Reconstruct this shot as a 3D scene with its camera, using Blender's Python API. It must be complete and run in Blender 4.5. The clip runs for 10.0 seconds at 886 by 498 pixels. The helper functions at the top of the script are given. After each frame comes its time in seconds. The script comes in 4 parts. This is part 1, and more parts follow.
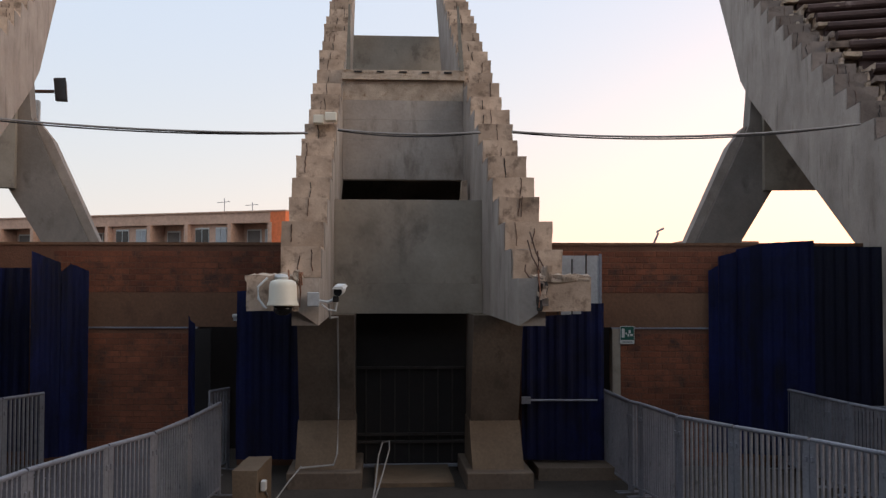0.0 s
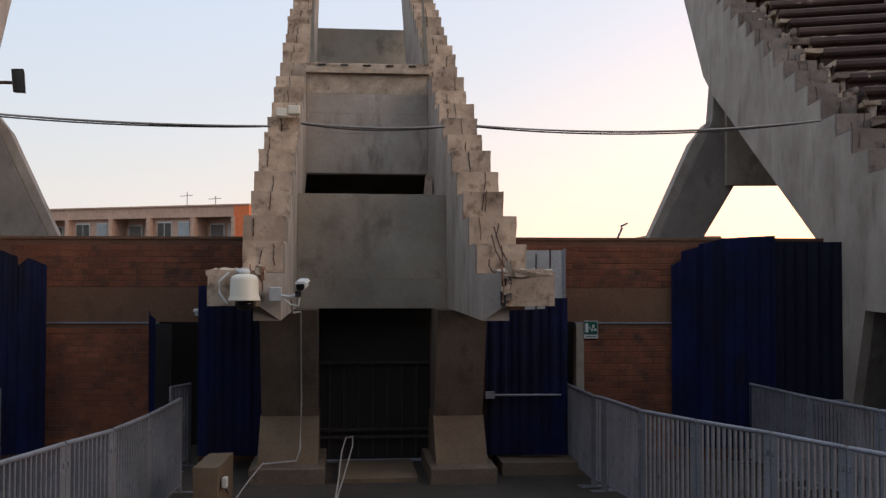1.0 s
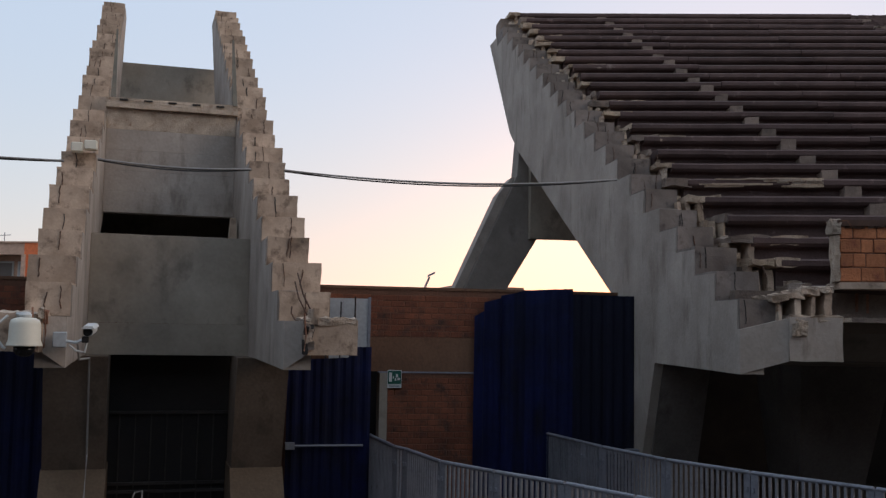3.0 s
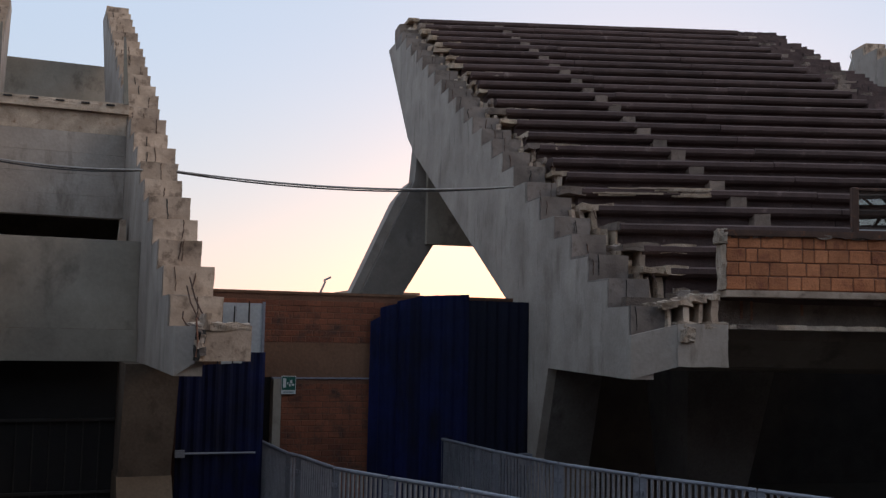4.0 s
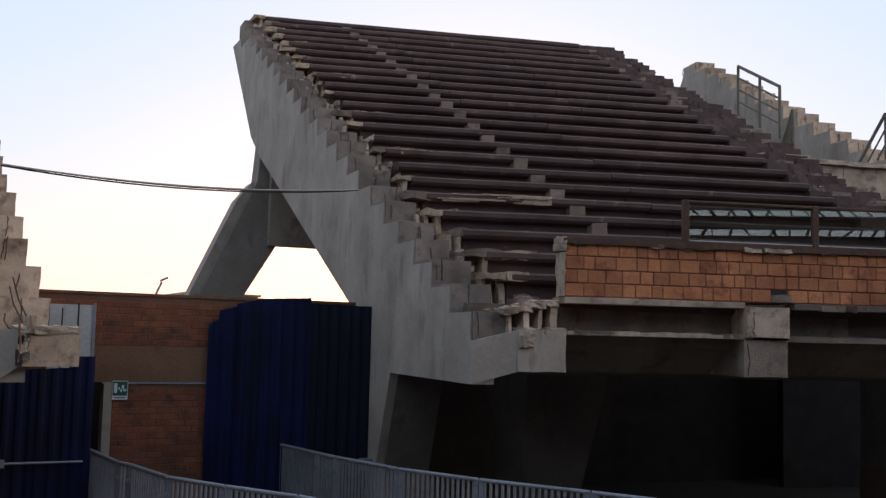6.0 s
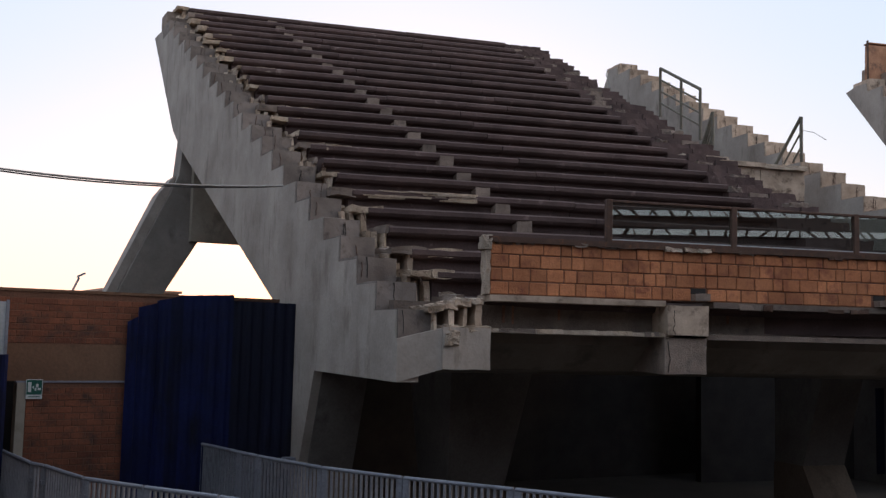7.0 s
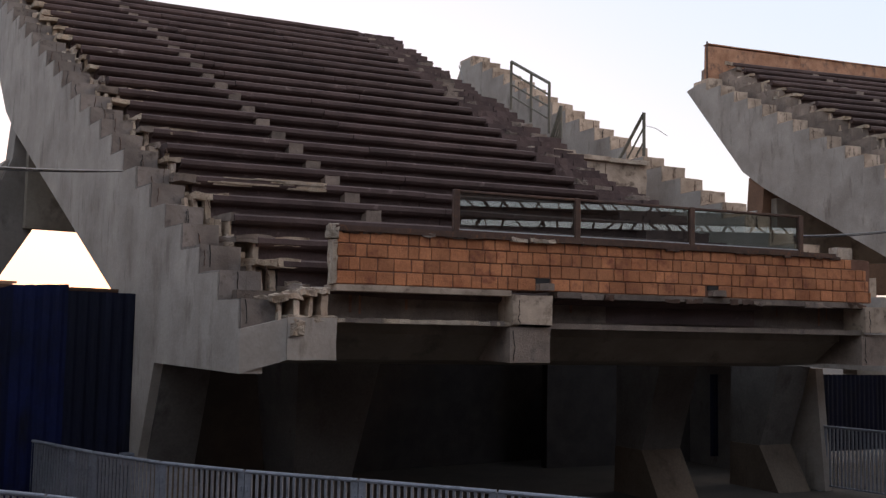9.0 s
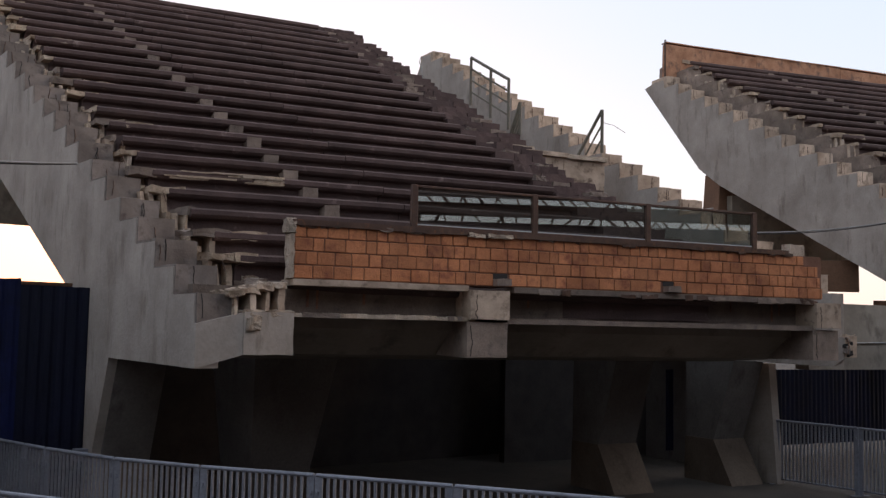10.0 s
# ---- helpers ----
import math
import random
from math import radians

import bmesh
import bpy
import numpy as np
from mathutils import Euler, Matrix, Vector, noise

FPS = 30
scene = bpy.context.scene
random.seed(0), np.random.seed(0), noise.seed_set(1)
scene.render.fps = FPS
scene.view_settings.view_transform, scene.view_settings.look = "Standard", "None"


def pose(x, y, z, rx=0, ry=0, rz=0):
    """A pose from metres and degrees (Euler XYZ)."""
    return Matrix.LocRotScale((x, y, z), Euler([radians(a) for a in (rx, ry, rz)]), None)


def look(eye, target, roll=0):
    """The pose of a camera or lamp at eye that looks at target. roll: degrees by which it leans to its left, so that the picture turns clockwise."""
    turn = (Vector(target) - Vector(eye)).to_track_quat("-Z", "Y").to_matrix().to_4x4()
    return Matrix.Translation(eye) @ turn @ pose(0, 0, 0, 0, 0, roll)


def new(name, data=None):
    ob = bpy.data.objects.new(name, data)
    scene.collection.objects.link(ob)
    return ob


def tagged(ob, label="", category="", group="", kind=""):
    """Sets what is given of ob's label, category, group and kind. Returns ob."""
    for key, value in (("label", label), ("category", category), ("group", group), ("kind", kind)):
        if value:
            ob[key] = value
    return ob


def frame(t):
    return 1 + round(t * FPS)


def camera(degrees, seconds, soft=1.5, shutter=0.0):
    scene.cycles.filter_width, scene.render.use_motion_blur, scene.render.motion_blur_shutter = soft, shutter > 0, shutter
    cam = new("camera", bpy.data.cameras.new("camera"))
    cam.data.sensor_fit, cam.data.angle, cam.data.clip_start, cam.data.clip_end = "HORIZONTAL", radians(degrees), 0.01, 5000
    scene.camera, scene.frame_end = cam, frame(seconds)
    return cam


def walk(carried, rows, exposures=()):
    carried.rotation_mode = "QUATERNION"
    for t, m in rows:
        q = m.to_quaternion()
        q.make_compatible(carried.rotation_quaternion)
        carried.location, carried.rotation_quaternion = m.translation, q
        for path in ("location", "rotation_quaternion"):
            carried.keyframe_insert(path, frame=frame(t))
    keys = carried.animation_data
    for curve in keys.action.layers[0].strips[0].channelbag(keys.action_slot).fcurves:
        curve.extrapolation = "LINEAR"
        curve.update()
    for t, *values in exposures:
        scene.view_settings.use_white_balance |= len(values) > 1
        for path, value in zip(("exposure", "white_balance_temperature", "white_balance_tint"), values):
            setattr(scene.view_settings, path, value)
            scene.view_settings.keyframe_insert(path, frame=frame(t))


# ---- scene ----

from math import sin, cos, tan, pi

cam = camera(47.0, 10.0, soft=1.35)
PATH = [
    (0.0, -0.000, -0.000, 2.850, 0.06, 2.10, 0.08),
    (0.5, 0.004, 0.032, 2.848, -0.65, 1.58, 0.04),
    (1.0, 0.021, 0.076, 2.855, -1.90, 1.79, 0.10),
    (1.5, 0.022, 0.113, 2.872, -3.72, 2.61, 0.34),
    (2.0, 0.042, 0.128, 2.876, -6.28, 3.49, 0.65),
    (2.5, 0.100, 0.176, 2.862, -9.36, 4.21, 0.93),
    (3.0, 0.114, 0.232, 2.879, -12.54, 4.53, 1.02),
    (4.5, 0.128, 0.290, 2.896, -20.87, 5.04, 1.21),
    (5.0, 0.138, 0.326, 2.907, -23.07, 5.16, 1.27),
    (5.5, 0.148, 0.361, 2.918, -25.11, 5.23, 1.32),
    (7.0, 0.163, 0.414, 2.936, -31.42, 5.17, 1.40),
    (7.5, 0.259, 0.462, 2.920, -33.54, 5.15, 1.30),
    (8.0, 0.296, 0.486, 2.932, -35.75, 5.02, 1.23),
    (8.5, 0.332, 0.480, 2.941, -37.84, 4.90, 1.13),
    (9.0, 0.356, 0.443, 2.930, -39.53, 4.81, 1.07),
    (9.5, 0.374, 0.427, 2.929, -40.84, 4.70, 1.08),
    (10.0, 0.372, 0.401, 2.919, -41.77, 4.61, 1.13),
]


def view(x, y, z, yaw, pitch, roll):
    a, b = radians(yaw), radians(pitch)
    ahead = Vector((-sin(a) * cos(b), cos(a) * cos(b), sin(b)))
    eye = Vector((x, y, z))
    return look(eye, eye + 5 * ahead, roll)


walk(cam, [(t, view(*row)) for t, *row in PATH],
     exposures=[(0.0, 0.0, 6800, 11), (1.0, -0.03, 6800, 11), (2.0, -0.14, 6600, 10), (3.0, -0.22, 6400, 9), (4.5, -0.22, 6250, 8), (5.0, -0.12, 6250, 8), (5.5, 0.0, 6300, 8), (7.0, 0.09, 6500, 10), (8.0, 0.15, 6680, 12), (10.0, 0.20, 6880, 13)])

# ---- world, sun, exposure ----
world = bpy.data.worlds.new("evening_sky")
scene.world = world
world.use_nodes = True
wn, wl = world.node_tree.nodes, world.node_tree.links
sky = wn.new("ShaderNodeTexSky")
sky.sky_type = "NISHITA"
sky.sun_disc = False
sky.sun_elevation, sky.sun_rotation = radians(3.5), radians(29.0)
sky.air_density, sky.dust_density, sky.ozone_density = 1.0, 0.8, 1.5
wn["Background"].inputs["Strength"].default_value = 1.0
# thin bright evening haze over the whole sky
haze = wn.new("ShaderNodeVectorMath")
haze.operation = "MULTIPLY_ADD"
haze.inputs[1].default_value, haze.inputs[2].default_value = (0.080, 0.058, 0.050), (0.575, 0.685, 0.855)
wl.new(sky.outputs["Color"], haze.inputs[0])
# the haze warms towards the horizon
place = wn.new("ShaderNodeTexCoord")
split = wn.new("ShaderNodeSeparateXYZ")
wl.new(place.outputs["Generated"], split.inputs["Vector"])
warm = wn.new("ShaderNodeValToRGB")
warm.color_ramp.interpolation = "EASE"
warm.color_ramp.elements[0].position, warm.color_ramp.elements[0].color = 0.0, (1.05, 0.975, 0.865, 1)
warm.color_ramp.elements[1].position, warm.color_ramp.elements[1].color = 0.30, (0.98, 0.99, 1.0, 1)
wl.new(split.outputs["Z"], warm.inputs["Fac"])
tint = wn.new("ShaderNodeVectorMath")
tint.operation = "MULTIPLY"
wl.new(haze.outputs["Vector"], tint.inputs[0])
wl.new(warm.outputs["Color"], tint.inputs[1])
wl.new(tint.outputs["Vector"], wn["Background"].inputs["Color"])
sun = new("sun", bpy.data.lights.new("sun", "SUN"))
sun.data.energy, sun.data.angle, sun.data.color = 1.5, radians(50), (1.0, 0.76, 0.57)
sun.matrix_world = look((30, 4, 15), (0, 16, 4))

# ---- materials ----


def material(name, rough=0.85, metal=0.0):
    m = bpy.data.materials.new(name)
    m.use_nodes = True
    b = m.node_tree.nodes["Principled BSDF"]
    b.inputs["Roughness"].default_value = rough
    b.inputs["Metallic"].default_value = metal
    return m, m.node_tree.nodes, m.node_tree.links, b


def surface(name, dark, light, stain=None, rough=0.88, metal=0.0, scale=1.0, bump=0.3, streak=0.0, vary=0.0, stain_at=0.56, grain_amount=0.14, laid=False):
    """Two-scale mottled surface with stains, upright streaks, grain relief and a shift from piece to piece."""
    m, n, l, b = material(name, rough, metal)
    co = n.new("ShaderNodeNewGeometry" if laid else "ShaderNodeTexCoord").outputs["Position" if laid else "Object"]
    big = n.new("ShaderNodeTexNoise")
    big.inputs["Scale"].default_value, big.inputs["Detail"].default_value, big.inputs["Roughness"].default_value = 0.9 * scale, 6, 0.62
    l.new(co, big.inputs["Vector"])
    ramp = n.new("ShaderNodeValToRGB")
    ramp.color_ramp.elements[0].position, ramp.color_ramp.elements[0].color = 0.33, (*dark, 1)
    ramp.color_ramp.elements[1].position, ramp.color_ramp.elements[1].color = 0.68, (*light, 1)
    l.new(big.outputs["Fac"], ramp.inputs["Fac"])
    colour = ramp.outputs["Color"]
    grain = n.new("ShaderNodeTexNoise")
    grain.inputs["Scale"].default_value, grain.inputs["Detail"].default_value = 22 * scale, 4
    l.new(co, grain.inputs["Vector"])
    gm = n.new("ShaderNodeMix")
    gm.data_type, gm.blend_type = "RGBA", "MULTIPLY"
    gr = n.new("ShaderNodeMapRange")
    gr.inputs["From Min"].default_value, gr.inputs["From Max"].default_value = 0.3, 0.7
    gr.inputs["To Min"].default_value, gr.inputs["To Max"].default_value = 1 - grain_amount, 1 + 0.6 * grain_amount
    l.new(grain.outputs["Fac"], gr.inputs["Value"])
    gm.inputs["Factor"].default_value = 1.0
    l.new(colour, gm.inputs["A"])
    l.new(gr.outputs["Result"], gm.inputs["B"])
    colour = gm.outputs["Result"]
    if stain:
        mp = n.new("ShaderNodeMapping")
        mp.inputs["Scale"].default_value = (1, 1, 1 - 0.85 * streak)
        l.new(co, mp.inputs["Vector"])
        sn = n.new("ShaderNodeTexNoise")
        sn.inputs["Scale"].default_value, sn.inputs["Detail"].default_value, sn.inputs["Roughness"].default_value = 2.6 * scale, 7, 0.65
        l.new(mp.outputs["Vector"], sn.inputs["Vector"])
        sr = n.new("ShaderNodeMapRange")
        sr.inputs["From Min"].default_value, sr.inputs["From Max"].default_value = stain_at, stain_at + 0.16
        l.new(sn.outputs["Fac"], sr.inputs["Value"])
        sm = n.new("ShaderNodeMix")
        sm.data_type = "RGBA"
        l.new(sr.outputs["Result"], sm.inputs["Factor"])
        l.new(colour, sm.inputs["A"])
        sm.inputs["B"].default_value = (*stain, 1)
        colour = sm.outputs["Result"]
    if vary:
        oi = n.new("ShaderNodeObjectInfo")
        vr = n.new("ShaderNodeMapRange")
        vr.inputs["To Min"].default_value, vr.inputs["To Max"].default_value = 1 - vary, 1 + vary
        l.new(oi.outputs["Random"], vr.inputs["Value"])
        vm = n.new("ShaderNodeMix")
        vm.data_type, vm.blend_type = "RGBA", "MULTIPLY"
        vm.inputs["Factor"].default_value = 1.0
        l.new(colour, vm.inputs["A"])
        l.new(vr.outputs["Result"], vm.inputs["B"])
        colour = vm.outputs["Result"]
    l.new(colour, b.inputs["Base Color"])
    if bump:
        bp = n.new("ShaderNodeBump")
        bp.inputs["Strength"].default_value, bp.inputs["Distance"].default_value = bump, 0.02
        l.new(grain.outputs["Fac"], bp.inputs["Height"])
        l.new(bp.outputs["Normal"], b.inputs["Normal"])
    return m


CONCRETE = surface("fair_faced_concrete", (0.258, 0.215, 0.182), (0.417, 0.359, 0.312), (0.185, 0.150, 0.123), streak=0.8, scale=0.8, grain_amount=0.08, stain_at=0.54)
PANEL = surface("smooth_grey_concrete", (0.215, 0.182, 0.145), (0.375, 0.322, 0.262), (0.165, 0.138, 0.112), streak=0.3, scale=0.7, stain_at=0.535, grain_amount=0.06, bump=0.15)
STEP = surface("weathered_step_concrete", (0.30, 0.215, 0.155), (0.60, 0.455, 0.345), (0.155, 0.108, 0.078), scale=1.5, vary=0.2, bump=0.2, stain_at=0.52, grain_amount=0.06)
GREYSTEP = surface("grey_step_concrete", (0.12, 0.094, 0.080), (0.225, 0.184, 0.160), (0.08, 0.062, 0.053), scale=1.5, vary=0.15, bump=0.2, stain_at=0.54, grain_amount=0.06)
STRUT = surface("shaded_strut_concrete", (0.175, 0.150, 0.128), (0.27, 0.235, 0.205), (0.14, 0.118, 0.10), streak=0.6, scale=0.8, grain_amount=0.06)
BROKEN = surface("broken_concrete", (0.318, 0.245, 0.185), (0.572, 0.456, 0.356), (0.212, 0.122, 0.076), scale=3, bump=1.0, vary=0.15)
SEAT = surface("dark_weathered_seat_concrete", (0.062, 0.037, 0.033), (0.112, 0.070, 0.063), (0.235, 0.170, 0.150), scale=1.3, stain_at=0.61, vary=0.16, bump=0.5)
DUSTY = surface("dusty_step_concrete", (0.145, 0.107, 0.085), (0.281, 0.211, 0.168), (0.107, 0.084, 0.072), scale=2.0, bump=0.6, vary=0.25)
RUBBLE = surface("dusty_slab_edge", (0.260, 0.187, 0.130), (0.543, 0.412, 0.300), (0.130, 0.086, 0.060), scale=3.0, bump=1.0, vary=0.25)
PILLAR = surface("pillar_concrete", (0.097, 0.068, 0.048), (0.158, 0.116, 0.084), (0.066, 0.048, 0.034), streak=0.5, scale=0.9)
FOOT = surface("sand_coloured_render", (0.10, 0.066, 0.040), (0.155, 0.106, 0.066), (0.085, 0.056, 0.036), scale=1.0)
BRICK = surface("old_red_brick", (0.125, 0.038, 0.018), (0.235, 0.078, 0.037), (0.075, 0.036, 0.024), scale=1.1, vary=0.20, bump=0.6, stain_at=0.5, laid=True)
MORTAR = surface("brown_mortar", (0.105, 0.046, 0.026), (0.175, 0.078, 0.045), scale=1.2, bump=0.6)
BEAM = surface("brown_painted_beam", (0.125, 0.062, 0.034), (0.19, 0.098, 0.055), (0.095, 0.046, 0.027), scale=0.8, streak=0.3)
BLOCK = surface("hollow_clay_block", (0.34, 0.118, 0.048), (0.59, 0.235, 0.105), (0.24, 0.075, 0.040), scale=1.5, vary=0.22, bump=0.7, stain_at=0.53, laid=True)
BLOCKMORTAR = surface("dusty_brown_mortar", (0.15, 0.066, 0.040), (0.24, 0.115, 0.074), scale=2.5, bump=0.6)
# darker concrete copy: the shade under the stand is put into its colour
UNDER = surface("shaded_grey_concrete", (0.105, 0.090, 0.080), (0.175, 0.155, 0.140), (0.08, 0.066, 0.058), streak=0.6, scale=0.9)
BLUE = surface("blue_corrugated_sheet", (0.002, 0.005, 0.036), (0.006, 0.014, 0.105), (0.004, 0.005, 0.020), rough=0.75, scale=0.8, streak=0.9, bump=0.05, vary=0.4, stain_at=0.50)
NIGHT = surface("near_black_blue_sheet", (0.003, 0.0045, 0.020), (0.006, 0.009, 0.040), (0.005, 0.004, 0.006), rough=0.7, scale=0.8, streak=0.9, bump=0.05, vary=0.4)
GREYSHEET = surface("grey_metal_sheet", (0.34, 0.35, 0.36), (0.44, 0.45, 0.46), rough=0.5, scale=0.7, bump=0.05)
GALV = surface("galvanised_steel", (0.185, 0.19, 0.22), (0.27, 0.275, 0.31), (0.13, 0.13, 0.152), rough=0.5, metal=0.3, scale=1.5, bump=0.1)
IRON = surface("rusty_brown_iron", (0.065, 0.036, 0.026), (0.12, 0.064, 0.044), (0.19, 0.08, 0.038), rough=0.7, metal=0.3, scale=4)
RAIL = surface("olive_grey_rail_paint", (0.10, 0.085, 0.06), (0.155, 0.13, 0.093), (0.14, 0.08, 0.05), rough=0.6, scale=4)
# deep shade under the stand is in this near-black; gate bars share it
SHADEDARK = surface("shade_dark_surface", (0.034, 0.028, 0.026), (0.058, 0.048, 0.044), (0.075, 0.046, 0.036), scale=2.5, bump=0.6, stain_at=0.6)
DARK = surface("dark_steel_and_shade", (0.012, 0.010, 0.009), (0.020, 0.016, 0.015), rough=0.75, scale=2, bump=0.05)
CABLE = surface("grey_cable", (0.25, 0.235, 0.225), (0.36, 0.34, 0.32), rough=0.6, scale=6, bump=0.0)
BLACKCABLE = surface("black_cable", (0.04, 0.038, 0.04), (0.07, 0.066, 0.066), rough=0.6, scale=6, bump=0.0)
PLASTIC = surface("cream_plastic", (0.62, 0.57, 0.47), (0.7, 0.65, 0.54), rough=0.4, scale=2, bump=0.03, grain_amount=0.02)
WHITE = surface("white_plastic", (0.52, 0.52, 0.51), (0.60, 0.60, 0.58), rough=0.4, scale=3, bump=0.03, grain_amount=0.02)
RUST = surface("rust_stained_scar", (0.16, 0.06, 0.035), (0.36, 0.19, 0.12), (0.08, 0.035, 0.025), scale=5, bump=1.0, vary=0.3)
GREEN = surface("sign_green", (0.0, 0.07, 0.05), (0.004, 0.085, 0.06), rough=0.5, scale=3, bump=0.0, grain_amount=0.02)
GROUND = surface("dusty_ground", (0.026, 0.019, 0.014), (0.052, 0.040, 0.030), (0.017, 0.013, 0.010), scale=0.8, bump=0.6)
PLASTER = surface("salmon_plaster", (0.54, 0.34, 0.245), (0.62, 0.40, 0.295), (0.46, 0.29, 0.21), scale=0.25, bump=0.1, streak=0.5, stain_at=0.62)
ORANGE = surface("orange_plaster", (0.78, 0.19, 0.07), (0.86, 0.23, 0.09), scale=0.25, bump=0.1)
TERRA = surface("rusty_terracotta_wall", (0.27, 0.115, 0.06), (0.55, 0.29, 0.17), (0.17, 0.095, 0.068), scale=1.6, streak=0.2, bump=0.6, stain_at=0.52)
SHUTTER = surface("grey_shutter", (0.16, 0.14, 0.13), (0.22, 0.2, 0.18), scale=2, bump=0.1)
LAMPGLASS = surface("dark_lens", (0.01, 0.01, 0.012), (0.015, 0.015, 0.017), rough=0.15, scale=2, bump=0.0, grain_amount=0.02)


def make_glass():
    m, n, l, b = material("dirty_glass", 0.0)
    b.inputs["Base Color"].default_value = (0.42, 0.49, 0.47, 1)
    b.inputs["Transmission Weight"].default_value = 1.0
    b.inputs["IOR"].default_value = 2.1
    return m


GLASS = make_glass()

# ---- mesh helpers ----


def obj(name, bm, mat, parent=None, label="", m=None, smooth=False):
    me = bpy.data.meshes.new(name)
    bmesh.ops.recalc_face_normals(bm, faces=bm.faces)
    bm.to_mesh(me)
    bm.free()
    me.materials.append(mat)
    if smooth:
        for p in me.polygons:
            p.use_smooth = True
    ob = new(name, me)
    if m is not None:
        ob.matrix_world = m
    if parent is not None:
        ob.parent = parent
    if label:
        ob["label"] = label
    return ob


def part(name, bm, mat, parent, label="", smooth=False):
    return obj(name, bm, mat, parent, label, None, smooth)


def thing(name, m, label, category, group="", kind=""):
    ob = new(name)
    ob.empty_display_size = 0.2
    ob.matrix_world = m
    return tagged(ob, label, category, group, kind)


def box(bm, x0, x1, y0, y1, z0, z1, bevel=0.0):
    ret = bmesh.ops.create_cube(bm, size=1.0)
    vs = ret["verts"]
    for v in vs:
        v.co = Vector(((x0 + x1) / 2 + v.co.x * (x1 - x0), (y0 + y1) / 2 + v.co.y * (y1 - y0), (z0 + z1) / 2 + v.co.z * (z1 - z0)))
    if bevel:
        es = list({e for v in vs for e in v.link_edges})
        bmesh.ops.bevel(bm, geom=es, offset=bevel, segments=1, affect="EDGES")
    return bm


def boxed(*a, bevel=0.0):
    return box(bmesh.new(), *a, bevel=bevel)


def hull(bm, base, far):
    """A closed prism between two outlines with the same number of points."""
    a, b = [bm.verts.new(p) for p in base], [bm.verts.new(p) for p in far]
    bm.faces.new(a)
    bm.faces.new(list(reversed(b)))
    for i in range(len(a)):
        j = (i + 1) % len(a)
        bm.faces.new((a[i], b[i], b[j], a[j]))
    return bm


def prism_u(bm, outline, u0, u1):
    """An outline in the plane of s and z, drawn out across from u0 to u1."""
    return hull(bm, [(u0, s, z) for s, z in outline], [(u1, s, z) for s, z in outline])


def tube(bm, a, b, r, sides=8):
    a, b = Vector(a), Vector(b)
    q = (b - a).to_track_quat("Z", "Y").to_matrix()
    rings = [[bm.verts.new(p + q @ Vector((r * cos(2 * pi * i / sides), r * sin(2 * pi * i / sides), 0))) for i in range(sides)] for p in (a, b)]
    for i in range(sides):
        j = (i + 1) % sides
        bm.faces.new((rings[0][i], rings[0][j], rings[1][j], rings[1][i]))
    bm.faces.new(list(reversed(rings[0])))
    bm.faces.new(rings[1])
    return bm


def polytube(bm, pts, r, sides=6):
    pts = [Vector(p) for p in pts]
    rings = []
    for i, p in enumerate(pts):
        d = (pts[min(i + 1, len(pts) - 1)] - pts[max(i - 1, 0)]).normalized()
        q = d.to_track_quat("Z", "Y").to_matrix()
        rings.append([bm.verts.new(p + q @ Vector((r * cos(2 * pi * k / sides), r * sin(2 * pi * k / sides), 0))) for k in range(sides)])
    for a, b in zip(rings, rings[1:]):
        for k in range(sides):
            j = (k + 1) % sides
            bm.faces.new((a[k], a[j], b[j], b[k]))
    bm.faces.new(list(reversed(rings[0])))
    bm.faces.new(rings[-1])
    return bm


def lathe(bm, profile, sides=20):
    rings = [[bm.verts.new((r * cos(2 * pi * i / sides), r * sin(2 * pi * i / sides), z)) for i in range(sides)] for r, z in profile]
    for a, b in zip(rings, rings[1:]):
        for i in range(sides):
            j = (i + 1) % sides
            bm.faces.new((a[i], a[j], b[j], b[i]))
    bm.faces.new(list(reversed(rings[0])))
    bm.faces.new(rings[-1])
    return bm


def jag(bm, amount, scale=3.0):
    """Roughens a broken lump."""
    for v in bm.verts:
        v.co += amount * noise.noise_vector(v.co * scale)
    return bm


def frame_at(x, y, azimuth):
    return pose(x, y, 0, 0, 0, -azimuth)


# ---- the ribs: sloping side walls with steps ----
GZ, PT = -0.52, -0.25  # ground, top of the plinths
TREAD, RISE, STEPS = 0.82, 0.427, 23
NOSE_BOTTOM, NOSE_TOP = 2.32, 2.96


def rib_outline(lift=0.0, advance=0.0):
    top0 = NOSE_TOP + lift
    out = [(0.0, NOSE_BOTTOM), (0.0, top0)]
    for k in range(1, STEPS):
        s = TREAD * k - advance
        out += [(s, top0 + RISE * (k - 1)), (s, top0 + RISE * k)]
    top = top0 + RISE * (STEPS - 1)
    out += [(TREAD * STEPS + 0.1, top), (TREAD * STEPS + 0.15, top + 0.32), (19.6, top + 0.36), (20.3, 12.75), (16.7, 9.0), (15.5, 8.25), (6.1, 3.65), (5.3, 3.05), (5.1, 2.36), (3.56, 2.36)]
    return out


